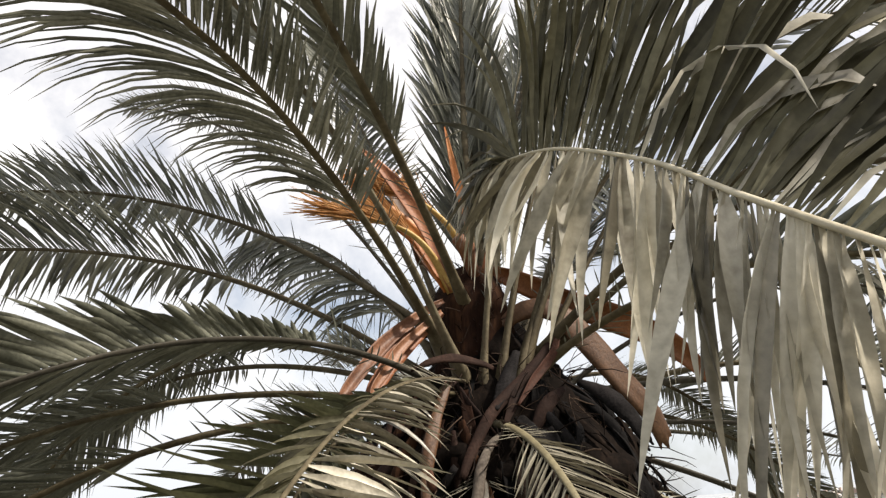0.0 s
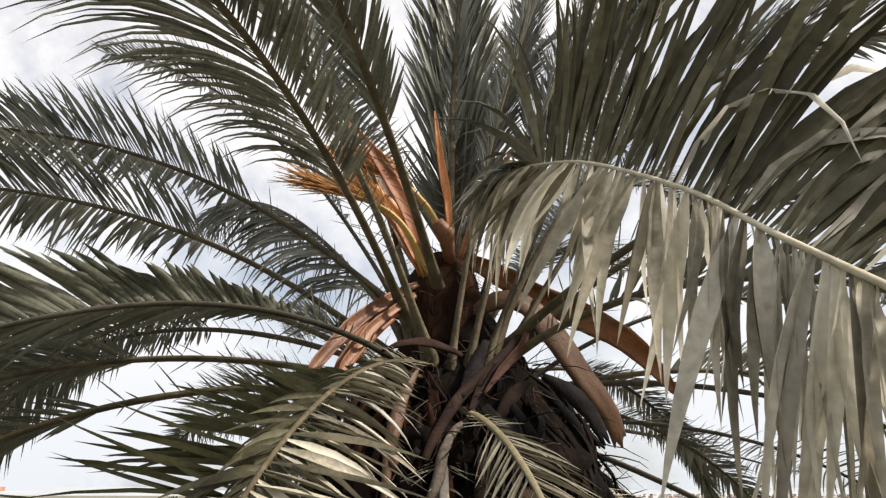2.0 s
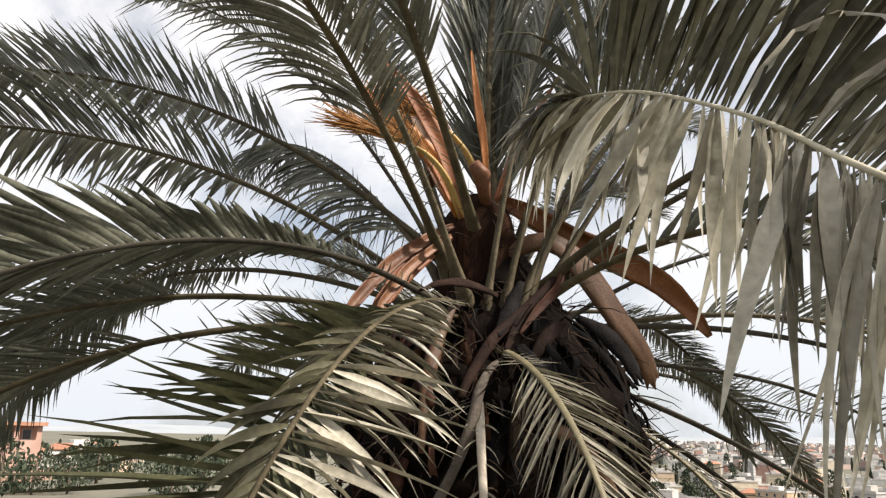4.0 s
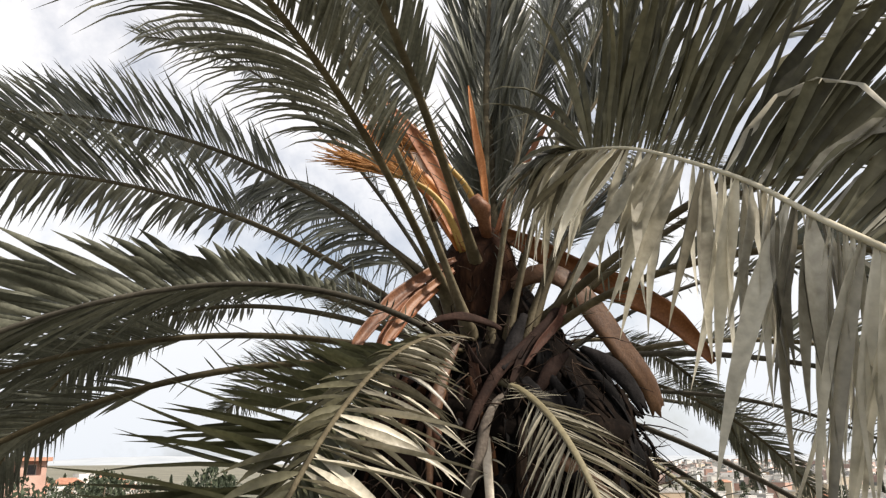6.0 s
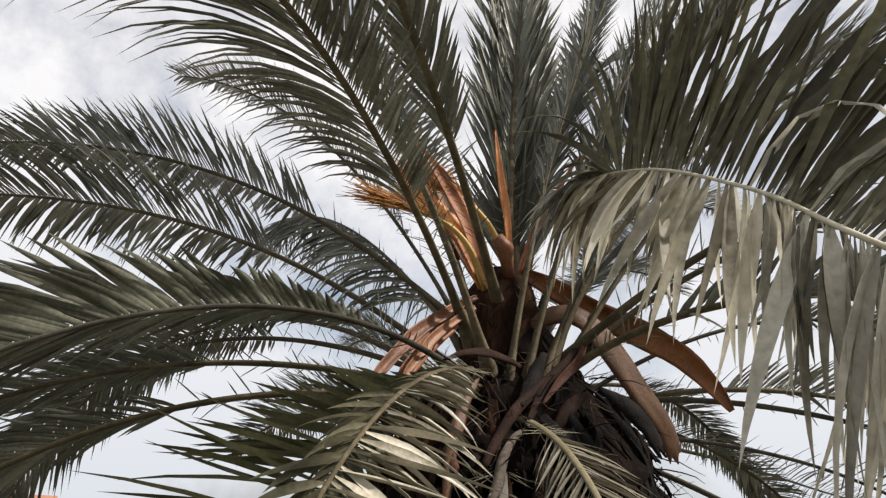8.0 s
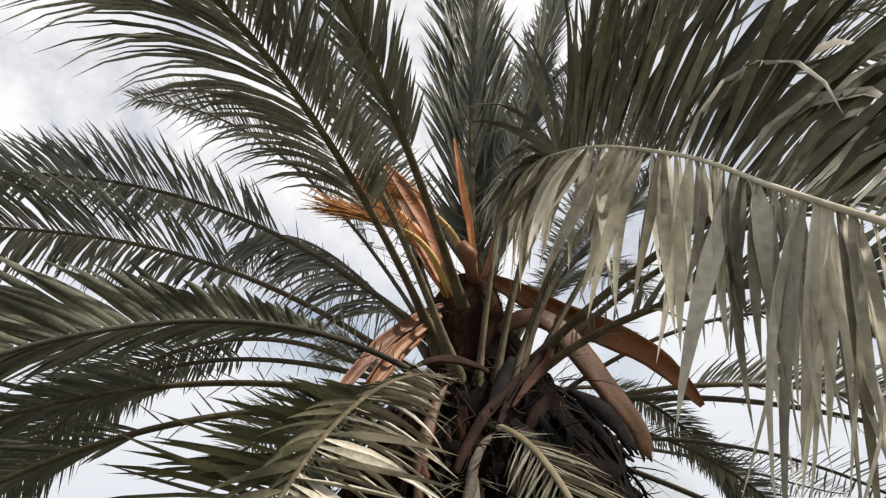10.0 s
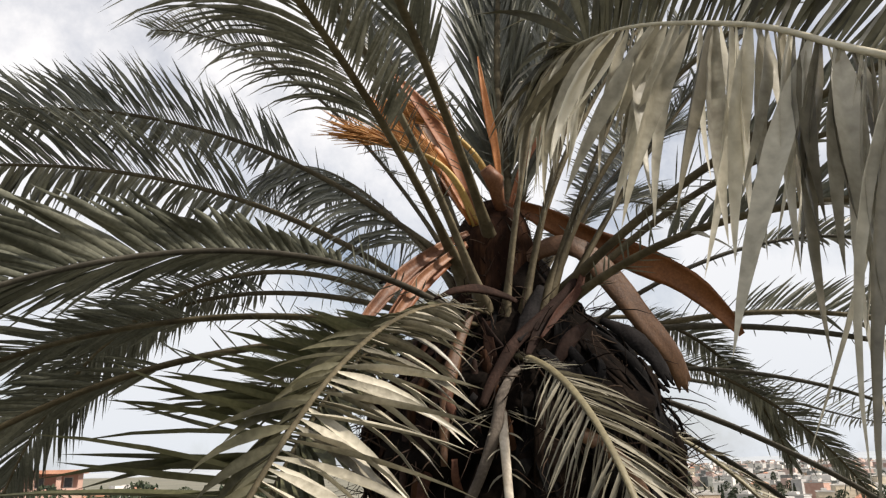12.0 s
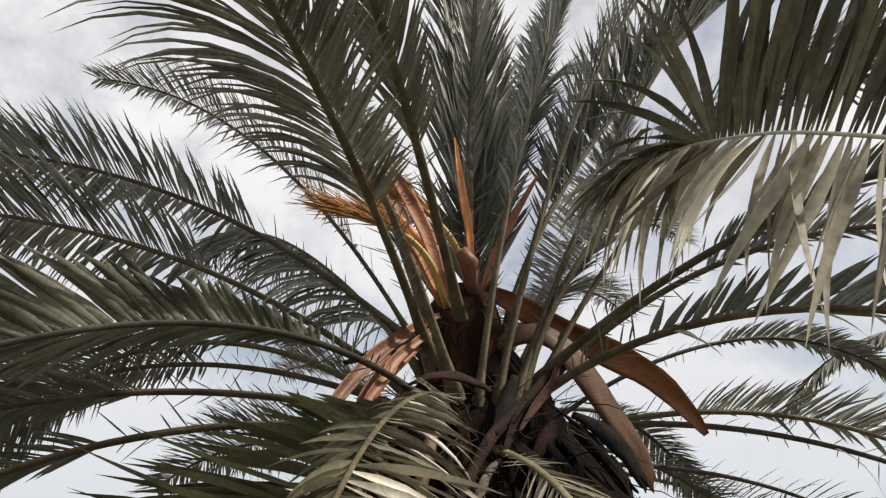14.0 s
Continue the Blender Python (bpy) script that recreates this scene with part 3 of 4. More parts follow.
spathe(((0.24, 2.87, 2.585), (0.355, 2.85, 2.523), (0.531, 2.85, 2.426), (0.719, 2.86, 2.344), (0.894, 2.87, 2.252), (1.011, 2.88, 2.141), (1.075, 2.88, 2.052)), 0.112, (-0.3, -0.9, -0.45), M_COPPER, "long orange woody flower sheath arching outwards", tip=0.2, root=0.45)
spathe(((0.26, 2.80, 2.28), (0.301, 2.78, 2.356), (0.403, 2.75, 2.383), (0.50, 2.74, 2.338), (0.596, 2.76, 2.223), (0.696, 2.80, 2.093), (0.792, 2.85, 1.985), (0.852, 2.90, 1.865)), 0.105, (0.25, -0.95, 0.2), M_BROWN, "broad brown flower sheath bent over with a fibrous end", trough=-0.3, tip=0.7, ragged=0.035, root=0.35, belly=0.5)
spathe(((0.06, 2.76, 2.44), (-0.007, 2.72, 2.396), (-0.145, 2.62, 2.277), (-0.219, 2.56, 2.184), (-0.287, 2.50, 2.083), (-0.31, 2.47, 2.02)), 0.052, (0.5, -0.8, 0.15), M_TAN, "salmon-coloured flower sheath split open", tip=0.5, root=0.35, trough=0.55)
spathe(((0.05, 2.73, 2.39), (-0.004, 2.70, 2.343), (-0.101, 2.60, 2.238), (-0.146, 2.54, 2.159), (-0.189, 2.50, 2.089), (-0.205, 2.48, 2.03)), 0.04, (0.8, -0.6, 0.1), M_TAN, "salmon flower sheath beside its split other half", tip=0.6, root=0.4, trough=0.5, ragged=0.02)
spathe(((0.05, 2.77, 2.40), (-0.03, 2.72, 2.32), (-0.125, 2.64, 2.22), (-0.185, 2.58, 2.12), (-0.22, 2.54, 2.05)), 0.07, (0.5, -0.8, 0.1), M_RUST, "dark rust inner face between the split halves", tip=0.6, root=0.4, trough=0.2)
spathe(((0.02, 2.80, 2.33), (-0.12, 2.78, 2.31), (-0.28, 2.78, 2.26)), 0.05, (0, -1, 0.3), M_BLACK, "dry sheath, its black deepened with shade")
spathe(((0.10, 2.78, 2.48), (0.0, 2.72, 2.75), (-0.12, 2.65, 2.93), (-0.222, 2.60, 3.035)), 0.06, (0.2, -1, 0.1), M_RUST, "rust-red upright flower sheath with dark tip", tip=0.1)
spathe(((0.082, 2.80, 2.49), (-0.019, 2.76, 2.695), (-0.184, 2.70, 2.846), (-0.306, 2.66, 2.958)), 0.085, (0.2, -1, 0.2), M_ORANGE, "bright orange flower sheath behind the flower strands", tip=0.15)
spathe(((0.10, 2.84, 2.45), (0.06, 2.84, 2.55), (0.0, 2.84, 2.64), (-0.06, 2.82, 2.74)), 0.05, (0.3, -1, 0), M_TAN, "salmon inner face of an upright sheath", tip=0.2)
spathe(((0.19, 2.82, 2.62), (0.175, 2.80, 2.80), (0.145, 2.80, 3.0), (0.12, 2.79, 3.2)), 0.036, (0.1, -1, -0.1), M_ORANGE, "narrow orange sheath standing in front of the central frond", tip=0.12, root=0.3)
spathe(((0.22, 2.82, 2.55), (0.27, 2.79, 2.70), (0.33, 2.78, 2.82), (0.40, 2.76, 2.95), (0.475, 2.74, 3.076)), 0.032, (-0.2, -1, 0), M_RUST, "dark red sheath among the stalks", tip=0.1)
spathe(((-0.02, 2.84, 2.62), (-0.06, 2.86, 2.82), (-0.11, 2.87, 2.95), (-0.17, 2.87, 3.07)), 0.055, (0.3, -1, 0), M_BROWN, "fuzzy tan sheath behind the rust one", tip=0.3)
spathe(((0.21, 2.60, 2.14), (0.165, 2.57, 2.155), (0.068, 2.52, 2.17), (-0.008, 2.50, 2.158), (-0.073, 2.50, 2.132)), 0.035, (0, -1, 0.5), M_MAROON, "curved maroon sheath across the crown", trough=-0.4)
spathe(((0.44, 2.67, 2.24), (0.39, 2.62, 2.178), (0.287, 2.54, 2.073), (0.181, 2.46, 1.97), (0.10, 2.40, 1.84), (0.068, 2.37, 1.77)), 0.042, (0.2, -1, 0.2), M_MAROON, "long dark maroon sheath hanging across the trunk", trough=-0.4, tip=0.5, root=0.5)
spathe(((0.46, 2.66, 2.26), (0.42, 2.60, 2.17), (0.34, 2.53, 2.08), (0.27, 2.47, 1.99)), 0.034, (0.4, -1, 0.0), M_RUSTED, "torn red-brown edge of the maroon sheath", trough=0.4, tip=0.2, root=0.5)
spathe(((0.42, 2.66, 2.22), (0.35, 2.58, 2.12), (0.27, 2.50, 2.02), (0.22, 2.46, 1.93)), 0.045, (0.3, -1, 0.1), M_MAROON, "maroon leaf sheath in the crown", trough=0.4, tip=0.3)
spathe(((0.21, 2.46, 1.90), (0.165, 2.42, 1.866), (0.125, 2.37, 1.79), (0.105, 2.34, 1.70), (0.05, 2.32, 1.56), (-0.03, 2.31, 1.40), (-0.06, 2.31, 1.25)), 0.036, (0.2, -1, 0.2), M_GREYSTRAP, "grey-brown strap of dead sheath curling down", trough=-0.5, tip=0.6)
spathe(((0.05, 2.52, 2.09), (-0.003, 2.46, 1.954), (-0.038, 2.42, 1.80), (-0.05, 2.40, 1.6)), 0.045, (0.2, -1, 0.1), M_BROWN, "brown strip of dead sheath", trough=-0.3, tip=0.4)
spathe(((0.30, 2.46, 1.89), (0.368, 2.49, 1.989), (0.438, 2.55, 2.045)), 0.05, (0.1, -1, 0.2), M_MAROON, "mauve-brown scale in the crown", trough=-0.3, tip=0.3)
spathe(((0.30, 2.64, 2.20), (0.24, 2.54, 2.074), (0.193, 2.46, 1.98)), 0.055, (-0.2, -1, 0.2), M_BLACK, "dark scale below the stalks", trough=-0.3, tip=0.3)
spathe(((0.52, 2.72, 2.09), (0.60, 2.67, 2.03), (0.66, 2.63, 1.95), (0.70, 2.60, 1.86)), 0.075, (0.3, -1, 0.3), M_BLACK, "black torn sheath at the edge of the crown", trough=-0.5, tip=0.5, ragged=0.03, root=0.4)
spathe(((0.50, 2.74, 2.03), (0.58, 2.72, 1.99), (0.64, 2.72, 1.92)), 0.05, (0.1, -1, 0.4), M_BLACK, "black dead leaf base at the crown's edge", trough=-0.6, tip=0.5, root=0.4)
spathe(((0.15, 2.48, 1.80), (0.30, 2.40, 1.72), (0.46, 2.38, 1.62), (0.56, 2.38, 1.48)), 0.05, (0.1, -1, 0.3), M_BROWN, "brown strap lying across the trunk", trough=-0.4, tip=0.4)

# dead leaf sheaths, torn into straps, hanging all round the swollen crown
sr = random.Random(33)
for _ in range(96):
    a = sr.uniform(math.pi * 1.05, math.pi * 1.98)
    z = sr.uniform(1.55, 2.12)
    lean, drop = sr.gauss(0, 0.22), sr.uniform(0.16, 0.38)
    line = []
    for k in range(4):
        zz = z - drop * k / 3
        r = girth(zz) + 0.02 + 0.03 * math.sin(k * 1.3 + a * 9)
        aa = a + lean * k / 3
        line.append((PALM_AT.x + r * math.cos(aa), PALM_AT.y + r * math.sin(aa), zz))
    # right-hand straps take black materials, which stand for the shade on that side
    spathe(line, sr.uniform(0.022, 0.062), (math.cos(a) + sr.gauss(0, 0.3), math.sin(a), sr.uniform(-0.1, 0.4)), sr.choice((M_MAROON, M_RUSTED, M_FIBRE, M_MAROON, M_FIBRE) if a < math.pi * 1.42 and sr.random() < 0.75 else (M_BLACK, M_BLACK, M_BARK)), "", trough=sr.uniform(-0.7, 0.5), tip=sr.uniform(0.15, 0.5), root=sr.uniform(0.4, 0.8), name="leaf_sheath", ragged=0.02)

# loose fibre and splinters over the trunk
fib = Soup()
fr2 = random.Random(21)
for _ in range(520):
    a = fr2.uniform(math.pi * 0.9, math.pi * 2.1)
    z = fr2.uniform(1.35, 2.2)
    r = girth(z) + fr2.uniform(0.0, 0.05)
    p = Vector((r * math.cos(a), r * math.sin(a), z))
    d = Vector((math.cos(a) * 0.4 + fr2.gauss(0, 0.5), math.sin(a) * 0.4 + fr2.gauss(0, 0.3), fr2.gauss(-0.3, 0.7))).normalized()
    pts = [p.copy()]
    for _ in range(4):
        p = p + d * fr2.uniform(0.02, 0.06)
        d = (d + Vector((fr2.gauss(0, 0.25), fr2.gauss(0, 0.25), fr2.gauss(-0.12, 0.2)))).normalized()
        pts.append(p.copy())
    w = fr2.uniform(0.0009, 0.003)
    fib.tube(pts, [w, w, w * 0.9, w * 0.7, w * 0.3], 4)
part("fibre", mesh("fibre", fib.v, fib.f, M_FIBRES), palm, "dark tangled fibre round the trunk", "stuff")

# cut salmon stub of a flower stalk
stub = Soup()
stub.tube([Vector(p) - PALM_AT for p in ((0.20, 2.84, 2.50), (0.175, 2.78, 2.58), (0.160, 2.72, 2.635), (0.125, 2.70, 2.672))], [0.018, 0.026, 0.038, 0.030], 10, 0.7)
part("cut_stub", mesh("cut_stub", stub.v, stub.f, M_TAN), palm, "salmon-coloured cut stub")


def flower(points, spread, strands, length, seed, label):
    """A flower stalk that ends in a brush of thin strands."""
    r = random.Random(seed)
    line = spline([Vector(p) - PALM_AT for p in points], 14)
    sp = Soup()
    sp.tube(line, [0.020 - 0.008 * i / 14 for i in range(15)], 8, 0.6)
    stalk = part("flower_stalk", mesh("flower_stalk", sp.v, sp.f, M_PEDUNCLE), palm, label)
    br = Soup()
    for _ in range(strands):
        i = r.randrange(7, 15)
        p = line[i].copy()
        t = (line[min(i + 1, 14)] - line[i - 1]).normalized()
        d = (t + Vector((r.gauss(0, spread), r.gauss(0, spread), r.gauss(0.02, spread)))).normalized()
        pts = [p.copy()]
        ln = length * r.uniform(0.55, 1.1)
        wob = Vector((r.gauss(0, 0.08), r.gauss(0, 0.08), r.gauss(-0.05, 0.08)))
        for _ in range(7):
            p = p + d * ln / 7
            d = (d + wob * 0.25 + Vector((r.gauss(0, 0.05), r.gauss(0, 0.05), r.gauss(0, 0.05)))).normalized()
            pts.append(p.copy())
        br.tube(pts, [0.0016 * q for q in (0.8, 1.3, 0.9, 1.4, 0.9, 1.3, 1.0, 0.4)], 4)
    part("flower_brush", mesh("flower_brush", br.v, br.f, M_STRAND), stalk, "orange-brown flower strands", "stuff")


flower(((0.09, 2.80, 2.48), (0.02, 2.74, 2.63), (-0.08, 2.70, 2.72), (-0.24, 2.64, 2.76)), 0.10, 330, 0.26, 3, "yellow-brown flower stalk with a brush of strands")
flower(((0.16, 2.80, 2.62), (0.10, 2.76, 2.74), (0.0, 2.74, 2.84), (-0.12, 2.72, 2.89)), 0.12, 280, 0.22, 5, "yellow-brown flower stalk with short strands")

# ---- the young palm beside the path: its one tall frond leans across in front of the crown ----
def young_palm():
    """A low palm whose frond rises from the ground, arches over and ends before the crown."""
    at = Vector((0.74, -1.02, 0.0))
    ob = thing("young_palm", at, "young palm with one pale frond leaning across the crown", "palm tree")
    spine = spline([Vector(p) - at for p in ((0.70, -0.98, 0.10), (0.66, -0.80, 0.55), (0.58, -0.42, 1.06), (0.47, 0.0, 1.42), (0.385, 0.30, 1.66), (0.315, 0.50, 1.82), (0.275, 0.575, 1.887), (0.235, 0.65, 1.957), (0.18, 0.785, 2.045), (0.14, 0.88, 2.085), (0.122, 0.96, 2.112), (0.108, 1.04, 2.135))], 88)
    n = len(spine)
    foot = Soup()
    for k in range(7):
        a = 2 * math.pi * k / 7
        foot.tube([Vector((0.07 * math.cos(a), 0.07 * math.sin(a), -0.1)), Vector((0.09 * math.cos(a), 0.09 * math.sin(a), 0.12)), Vector((0.06 * math.cos(a), 0.06 * math.sin(a), 0.30 + 0.03 * (k % 3)))], [0.05, 0.045, 0.022], 7, 0.6)
    part("trunk", mesh("trunk", foot.v, foot.f, M_BARK), ob, "short stump of overlapping leaf bases")
    st = Soup()
    st.tube(spine, [0.0118 - 0.0105 * (i / (n - 1)) ** 0.55 for i in range(n)], 8, 0.7)
    body = part("frond", mesh("frond", st.v, st.f, M_CREAM), ob, "pale frond with broad limp leaflets, sun and shade in their colours")
    r = random.Random(14)
    # how the upper row stands out along the rachis, from its middle to its tip
    stand = ((0.30, (0.62, 0.1, 0.55)), (0.455, (0.66, -0.05, 0.55)), (0.545, (0.56, -0.12, 0.66)), (0.636, (0.46, -0.45, 0.62)), (0.727, (0.42, -0.74, 0.48)), (0.88, (0.3, -0.8, 0.42)), (1.0, (-0.45, 0.5, 0.2)))
    keys = [q[0] for q in stand]

    def along(u):
        x = u * (n - 1)
        i = min(int(x), n - 2)
        return spine[i].lerp(spine[i + 1], x - i), (spine[min(i + 2, n - 1)] - spine[max(i - 1, 0)]).normalized()

    rows = [(1, q) for q in range(165)] + [(-1, q) for q in range(140)]
    for row, k in rows:
        v = (k + r.uniform(0.1, 0.9)) / (165 if row > 0 else 140)
        u = min(0.998, 0.36 + 0.635 * (v ** 0.7 if row > 0 else v ** 1.5))
        p, g = along(u)
        up = Vector([float(np.interp(u, keys, [q[1][c] for q in stand])) for c in range(3)]).normalized()
        up = (up - g * up.dot(g)).normalized()
        tipward = max(0.0, (u - 0.80) / 0.20)
        near = max(0.0, min(1.0, (0.62 - u) / 0.2))
        early = max(0.0, min(1.0, (u - 0.80) / 0.07))
        if row > 0:
            way = (up * max(0.12, (1 - early) ** 2.5) + g * (0.05 + 1.7 * early + 0.8 * tipward) + Vector((r.gauss(0, 0.07), r.gauss(0, 0.07), r.gauss(0, 0.06))) * (1 - 0.45 * early)).normalized()
            ln = float(np.interp(u, (0.36, 0.6, 0.7, 0.8, 0.9, 1.0), (0.44, 0.40, 0.37, 0.27, 0.26, 0.26))) * r.uniform(0.7, 1.15)
            sag, wd = r.uniform(0.3, 1.0) + 0.9 * near, 0.0145 * r.uniform(0.7, 1.25) * (1 - 0.45 * tipward)
            across = Matrix.Rotation(radians(r.uniform(-28, 28) + 10), 3, way) @ g
            # upper row coloured dark, as its shaded underside would look
            fold, cover = r.uniform(0.3, 0.7), M_OLIVE_SHADE if u < 0.86 else M_PALE
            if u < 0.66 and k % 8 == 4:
                # a few curled leaflets get the sunlit colour
                sag, cover, ln = r.uniform(2.4, 3.4), M_PALE_LIT, ln * 0.9
        else:
            lean = max(0.0, min(1.0, (u - 0.62) / 0.18))
            way = (DOWN * (0.95 - 0.42 * lean * r.uniform(0.3, 1.3)) - up * 0.12 * (1 - tipward) + g * (0.06 + 1.05 * lean * r.uniform(0.3, 1.3) + 0.5 * tipward) + Vector((r.gauss(0, 0.15), r.gauss(0, 0.12), 0))).normalized()
            ln = float(np.interp(u, (0.36, 0.55, 0.65, 0.75, 0.85, 1.0), (0.35, 0.27, 0.22, 0.17, 0.18, 0.25))) * r.uniform(0.6, 1.12)
            sag, wd = r.uniform(0.4, 1.3), 0.0195 * r.uniform(0.65, 1.3) * float(np.interp(u, (0.36, 0.52, 0.62, 0.8, 1.0), (0.7, 0.8, 0.95, 0.9, 0.5)))
            across = Matrix.Rotation(radians(r.gauss(0, 20)), 3, way) @ Vector((0.86, 0.5, 0.0))
            # sunlit colour mixed at random with darker pale for the shaded halves
            fold, cover = r.uniform(0.3, 0.65), M_PALE_LIT if r.random() < (0.75 if u < 0.7 else 0.4) else M_PALE
        vs, fs = blade(p, way, across, ln, wd, sag, r.uniform(-1.0, 1.0), 7, fold)
        part("leaflet", mesh("leaflet", vs, fs, cover), body)


young_palm()

# ---- the next palm along the slope, of which one drooping frond reaches into view ----
next_palm = thing("palm_tree", (6.05, 5.35, -0.3), "date palm with drooping dense grey-green fronds", "palm tree")
nt_ = Soup()
nt_.tube([Vector((0.03 * math.sin(q * 3), 0.03 * math.cos(q * 2), q)) for q in (-0.2, 0.5, 1.2, 1.9, 2.5, 2.9)], [0.33, 0.30, 0.29, 0.33, 0.38, 0.22], 20)
part("trunk", mesh("trunk", nt_.v, nt_.f, M_BARK), next_palm, "fibrous palm trunk, crown shade in its dark bark")
for base, az, el in (((6.02, 5.28, 2.55), -98, 36), ((6.2, 5.3, 2.6), 70, 40), ((6.1, 5.5, 2.6), 10, 45), ((6.1, 5.2, 2.6), 150, 40)):
    frond(base, az, el, 50, 34, 0, 3.75, owner=next_palm, wide=0.030, leaf=0.42, lift=-20, count=200, open_=0.9, sag=0.5)


# ---- the land ----
def land(x, y):
    d = math.hypot(x, y)
    az = math.degrees(math.atan2(x, y))
    right = float(np.interp(d, (0, 8, 40, 150, 320, 700, 1500, 3000, 5000), (0, -0.4, -7, -22, -27, -27, -16, -4, 0)))
    left = float(np.interp(d, (0, 8, 40, 100, 200, 500, 1500, 3000, 5000), (0, -0.3, -3, -7, -9, -14, -10, -4, 0)))
    k = min(1, max(0, (az + 12) / 20)) if abs(az) < 120 else 0.5
    return left + (right - left) * k + noise.noise((x * 0.01, y * 0.01, 0)) * min(3, d * 0.02)


gs = Soup()
RADII = (0.01, 2, 4, 7, 12, 20, 32, 50, 75, 110, 150, 200, 260, 330, 420, 540, 700, 900, 1200, 1600, 2200, 3000, 4000, 4900)
GN = 96
gv = []
for r in RADII:
    for j in range(GN):
        a = 2 * math.pi * j / GN
        gv.append(Vector((r * math.sin(a), r * math.cos(a), land(r * math.sin(a), r * math.cos(a)))))
gs.add(gv, [(i * GN + (j + 1) % GN, i * GN + j, (i + 1) * GN + j, (i + 1) * GN + (j + 1) % GN) for i in range(len(RADII) - 1) for j in range(GN)])
tagged(new("ground", mesh("ground", gs.v, gs.f, M_GROUND)), "dry hillside falling to a valley town", "ground", "", "structure")

hs = Soup()
HN = 160
hv = []
for ring, (r, base, amp) in enumerate(((3300, -30, 0), (3900, 18, 26), (4700, 30, 30))):
    for j in range(HN + 1):
        a = radians(-70 + 140 * j / HN)
        z = base + amp * (noise.noise((a * 5, ring * 3.0, 0)) + 0.4 * noise.noise((a * 17, ring, 4)))
        hv.append(Vector((r * math.sin(a), r * math.cos(a), z)))
hs.add(hv, [(i * (HN + 1) + j, (i + 1) * (HN + 1) + j, (i + 1) * (HN + 1) + j + 1, i * (HN + 1) + j + 1) for i in range(2) for j in range(HN)])
# no haze lies in the air; the hills' colour holds it
tagged(new("backdrop_hills", mesh("backdrop_hills", hs.v, hs.f, M_HILL)), "hills along the horizon, haze painted in as blue-grey", "hills", "", "structure")

# ---- houses ----
pane = Soup()
pane.box((-0.55, -0.06, -0.7), (0.55, 0.06, 0.7))
PANE = mesh("window", pane.v, pane.f, M_GLASS, False)
fr_ = Soup()
for lo, hi in (((-0.68, -0.09, -0.84), (0.68, 0.09, -0.7)), ((-0.68, -0.09, 0.7), (0.68, 0.09, 0.84)), ((-0.68, -0.09, -0.7), (-0.55, 0.09, 0.7)), ((0.55, -0.09, -0.7), (0.68, 0.09, 0.7))):
    fr_.box(lo, hi)
WFRAME = mesh("window_frame", fr_.v, fr_.f, M_SLAB, False)


def house(x, y, w, d, floors, turn, wall, tiled, label, sink=0.0, near=True):
    z = land(x, y) - 0.6 - sink
    h = floors * 3.0 + 0.6
    ob = thing("house", (x, y, z), label, "house", "houses of the valley town")
    ob.rotation_euler = (0, 0, radians(turn))
    b = Soup()
    b.box((-w / 2, -d / 2, 0), (w / 2, d / 2, h))
    for k in range(1, floors):
        b.box((-w / 2 - 0.15, -d / 2 - 0.15, k * 3.0 + 0.5), (w / 2 + 0.15, d / 2 + 0.15, k * 3.0 + 0.7))
    part("wall", mesh("wall", b.v, b.f, wall, False), ob)
    rf = Soup()
    if tiled:
        o, e = 0.5, h + 1.9
        v = [Vector(q) for q in ((-w / 2 - o, -d / 2 - o, h), (w / 2 + o, -d / 2 - o, h), (w / 2 + o, d / 2 + o, h), (-w / 2 - o, d / 2 + o, h), (-w / 4, 0, e), (w / 4, 0, e),
                                 (-w / 2 - o, -d / 2 - o, h - 0.2), (w / 2 + o, -d / 2 - o, h - 0.2), (w / 2 + o, d / 2 + o, h - 0.2), (-w / 2 - o, d / 2 + o, h - 0.2))]
        rf.add(v, [(0, 1, 5, 4), (1, 2, 5), (2, 3, 4, 5), (3, 0, 4), (0, 6, 7, 1), (1, 7, 8, 2), (2, 8, 9, 3), (3, 9, 6, 0), (6, 9, 8, 7)])
    else:
        rf.box((-w / 2 - 0.3, -d / 2 - 0.3, h), (w / 2 + 0.3, d / 2 + 0.3, h + 0.25))
        for lo, hi in (((-w / 2 - 0.3, -d / 2 - 0.3, h + 0.25), (w / 2 + 0.3, -d / 2 - 0.1, h + 0.9)), ((-w / 2 - 0.3, d / 2 + 0.1, h + 0.25), (w / 2 + 0.3, d / 2 + 0.3, h + 0.9))):
            rf.box(lo, hi)
        rf.box((-w / 5, -d / 6, h + 0.25), (w / 8, d / 4, h + 2.3))
    part("roof", mesh("roof", rf.v, rf.f, M_TILE if tiled else M_SLAB, False), ob)
    cols = max(2, int(w / 3.2))
    for fl in range(floors if near else 0):
        for c in range(cols):
            wx = -w / 2 + w * (c + 0.5) / cols
            wo = part("window", PANE, ob)
            wo.location = (wx, -d / 2 - 0.02, fl * 3.0 + 2.1)
            wf = part("window_frame", WFRAME, wo)
    return ob


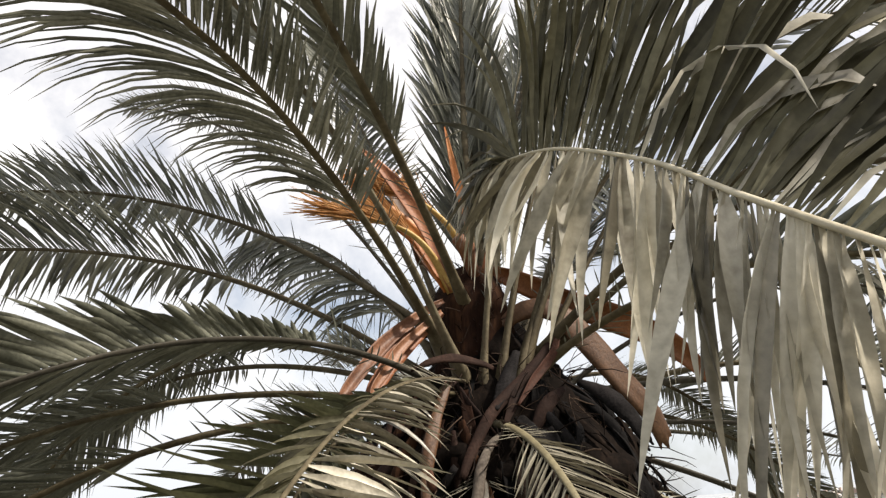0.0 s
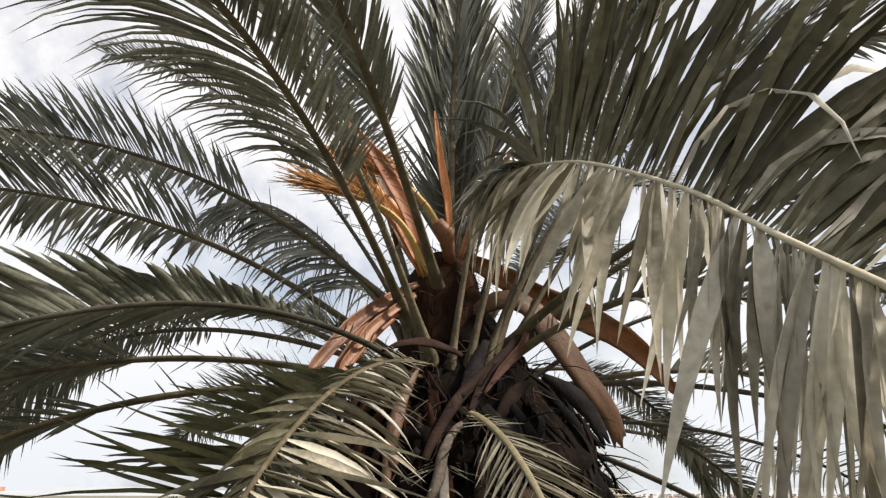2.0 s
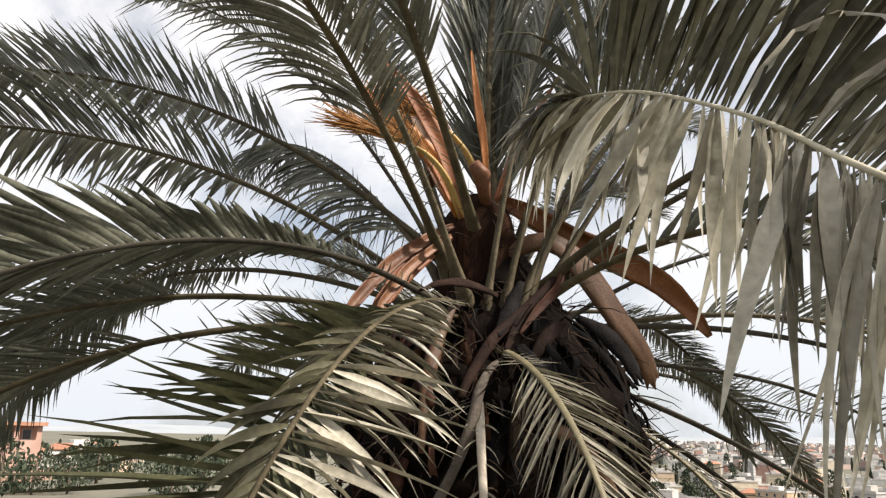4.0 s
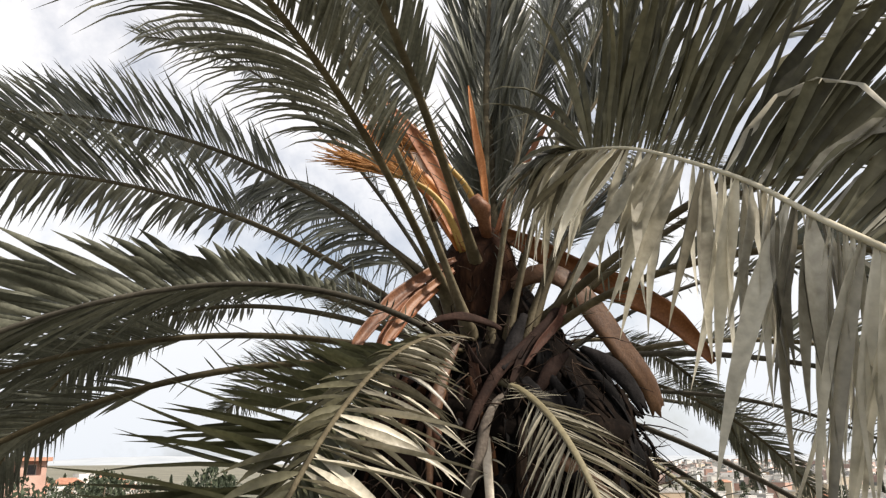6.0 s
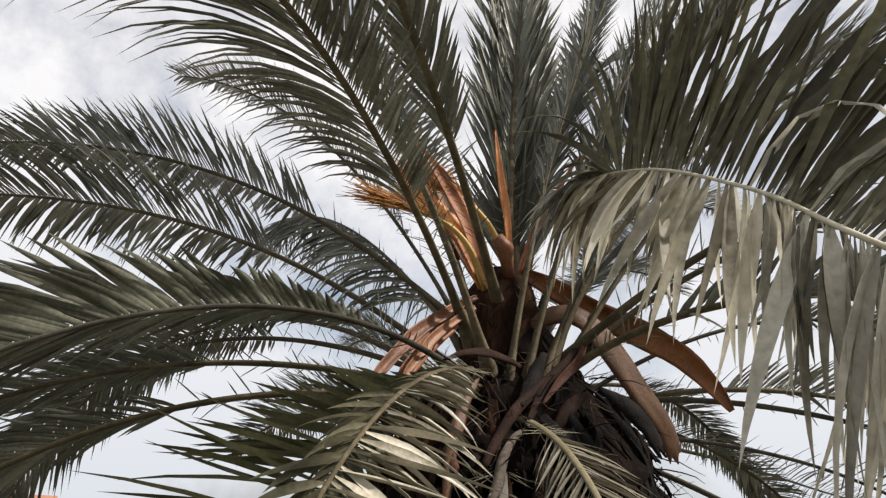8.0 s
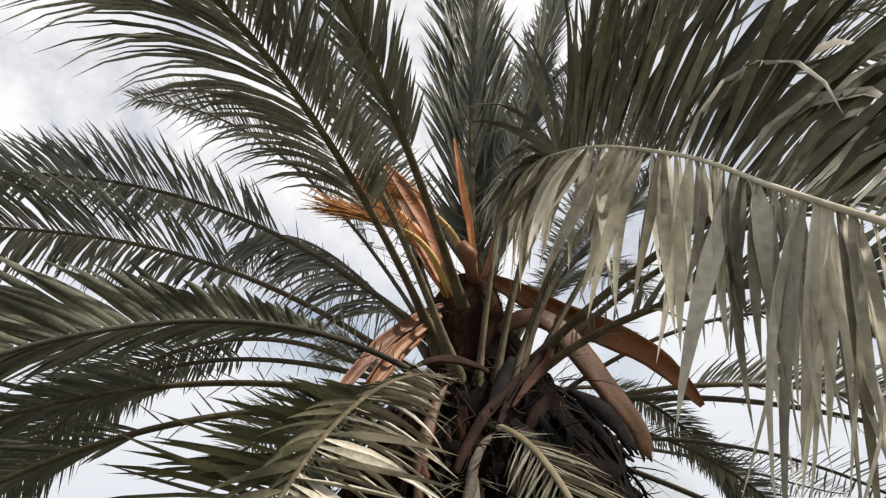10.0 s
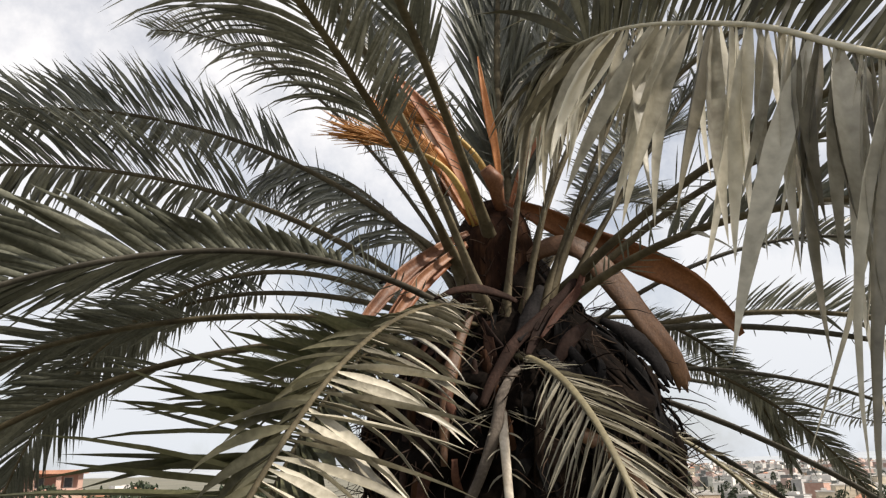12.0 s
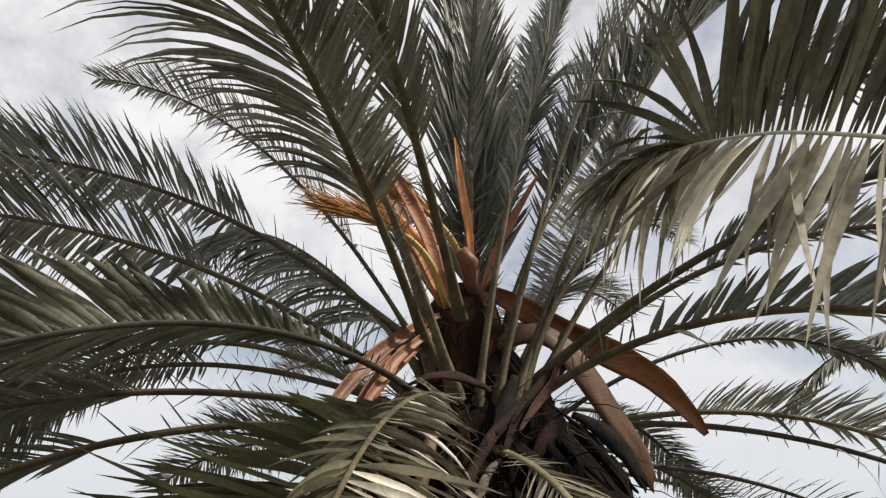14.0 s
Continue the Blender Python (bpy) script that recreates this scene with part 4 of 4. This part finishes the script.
LABELS = ("white plastered flat-roofed house in the valley", "cream house in the valley town", "sand-coloured house in the valley town", "grey concrete house in the valley town", "rose-coloured house in the valley town")
hr = random.Random(11)
placed = []
for k in range(4000):
    if len(placed) >= 285:
        break
    az = hr.uniform(11, 38) if k % 9 else hr.uniform(-28, -19)
    d = (170 + 700 * hr.random() ** 1.2) if k % 6 == 0 else (420 + 1700 * hr.random() ** 1.3)
    if az < 0:
        d = 190 + 260 * hr.random()
    x, y = d * math.sin(radians(az)), d * math.cos(radians(az))
    w, dp = hr.uniform(8, 16), hr.uniform(8, 12)
    if any(math.hypot(x - q[0], y - q[1]) < 0.58 * (w + q[2]) for q in placed):
        continue
    placed.append((x, y, w))
    i = hr.choices(range(5), (7, 4, 2, 3, 1) if az > 0 else (1, 3, 4, 1, 3))[0]
    tiled = hr.random() < (0.12 if az > 0 else 0.35)
    house(x, y, w, dp, hr.choice((1, 2, 2, 3, 3, 4) if az > 0 else (1, 1, 2)), -az + hr.uniform(-35, 35), M_WALLS[i], tiled, LABELS[i] + (" with red tiles" if tiled else ""), 0.0, d < 420)


# the farther town: too small to tell house from house
ft = random.Random(41)
for hue, wall in enumerate(M_FAR):
    far = Soup()
    for _ in range(430):
        az = radians(ft.uniform(6, 42))
        d = 900 + 2700 * ft.random() ** 1.4
        x, y = d * math.sin(az), d * math.cos(az)
        w, dp, h, a = ft.uniform(7, 20), ft.uniform(7, 14), ft.uniform(4, 15), ft.uniform(0, 3.14)
        z = land(x, y) - 2
        c, q = math.cos(a), math.sin(a)
        base = [(x + c * i_ * w / 2 - q * j_ * dp / 2, y + q * i_ * w / 2 + c * j_ * dp / 2) for i_, j_ in ((-1, -1), (1, -1), (1, 1), (-1, 1))]
        far.add([Vector((*b, z)) for b in base] + [Vector((*b, z + h)) for b in base], [(4, 5, 6, 7), (0, 1, 5, 4), (1, 2, 6, 5), (2, 3, 7, 6), (3, 0, 4, 7)])
    tagged(new("far_town", mesh("far_town", far.v, far.f, wall, False)), ("pale plastered", "sand and rose plastered", "grey and dark shaded")[hue] + " houses of the far town", "town", "", "stuff")


# the nearer villa with a deep loggia under an orange roof edge
def villa(x, y, turn):
    top = 3.0
    ob = thing("house", (x, y, top - 9.0), "rose-coloured villa with open loggia and orange roof edge", "house")
    ob.rotation_euler = (0, 0, radians(turn))
    b = Soup()
    b.box((-8, -5, 0), (8, 5, 5.2))
    b.box((-8, -1.5, 5.2), (8, 5, 8.2))
    for px in (-7.6, -4.4, -3.2, 1.0, 4.6, 7.6):
        b.box((px - 0.35, -5, 5.2), (px + 0.35, -4.4, 8.2))
    b.box((-8, -5, 5.2), (8, -4.85, 6.1))
    part("wall", mesh("wall", b.v, b.f, M_WALLS[4], False), ob)
    r = Soup()
    r.box((-8.6, -5.8, 8.2), (8.6, 5.6, 8.75))
    part("roof", mesh("roof", r.v, r.f, M_TILE, False), ob, "flat roof with orange tiled edge")
    for fl, n in ((0, 4), (1, 4)):
        for c in range(n):
            wo = part("window", PANE, ob)
            wo.location = (-6 + 4 * c, -5.02 if fl == 0 else -1.52, 2.4 if fl == 0 else 6.9)
            part("window_frame", WFRAME, wo)
    return ob


villa(-65.5, 121, 27)


def tree(x, y, h, wid, slim, seed, label):
    r = random.Random(seed)
    z = land(x, y)
    ob = thing("tree", (x, y, z - 0.2), label, "tree", "trees of the valley town")
    t = Soup()
    t.tube([Vector((0, 0, q * h * 0.8)) for q in (0, 0.3, 0.7, 1)], [0.04 * h, 0.03 * h, 0.015 * h, 0.004 * h], 7)
    part("trunk", mesh("trunk", t.v, t.f, M_WOOD), ob)
    c = Soup()
    for _ in range(420):
        u = r.random()
        if slim:
            rad = wid * (1 - u) ** 0.7 * min(1, 0.4 + u * 4) * r.uniform(0.5, 1.05)
            zz = h * (0.08 + 0.92 * u)
        else:
            rad = wid * math.sqrt(max(0, 1 - (2 * u - 1) ** 2)) * r.uniform(0.4, 1.1) * (1 + 0.35 * noise.noise((seed, u * 4, 1)))
            zz = h * (0.12 + 0.88 * u)
        a = r.uniform(0, 6.283)
        p = Vector((rad * math.cos(a), rad * math.sin(a), zz))
        s = h * 0.06 * r.uniform(0.6, 1.3)
        q = Euler((r.uniform(0, 6), r.uniform(0, 6), r.uniform(0, 6))).to_matrix()
        c.add([p + q @ Vector(o) * s for o in ((-1, 0, 0), (0, -0.5, 0.15), (1, 0, 0), (0, 0.5, 0.15))], [(0, 1, 2, 3)])
    part("crown", mesh("crown", c.v, c.f, M_CYPRESS, False), ob, "", "stuff")


trr = random.Random(5)
for k in range(190):
    left_side = k % 5 < 2
    az = trr.uniform(-34, -13) if left_side else trr.uniform(12, 37)
    d = trr.uniform(110, 420) if left_side else trr.uniform(200, 1100)
    slim = trr.random() < (0.1 if left_side else 0.45)
    tree(d * math.sin(radians(az)), d * math.cos(radians(az)), trr.uniform(4.5, 8.5) if left_side else trr.uniform(8, 15), trr.uniform(1.2, 1.8) if slim else trr.uniform(2.5, 4.5), slim, k, "dark slender cypress among the houses" if slim else "dark round-crowned tree among the houses")
tree(-53, 124, 6.5, 2.6, False, 91, "grey-green round tree beside the villa")
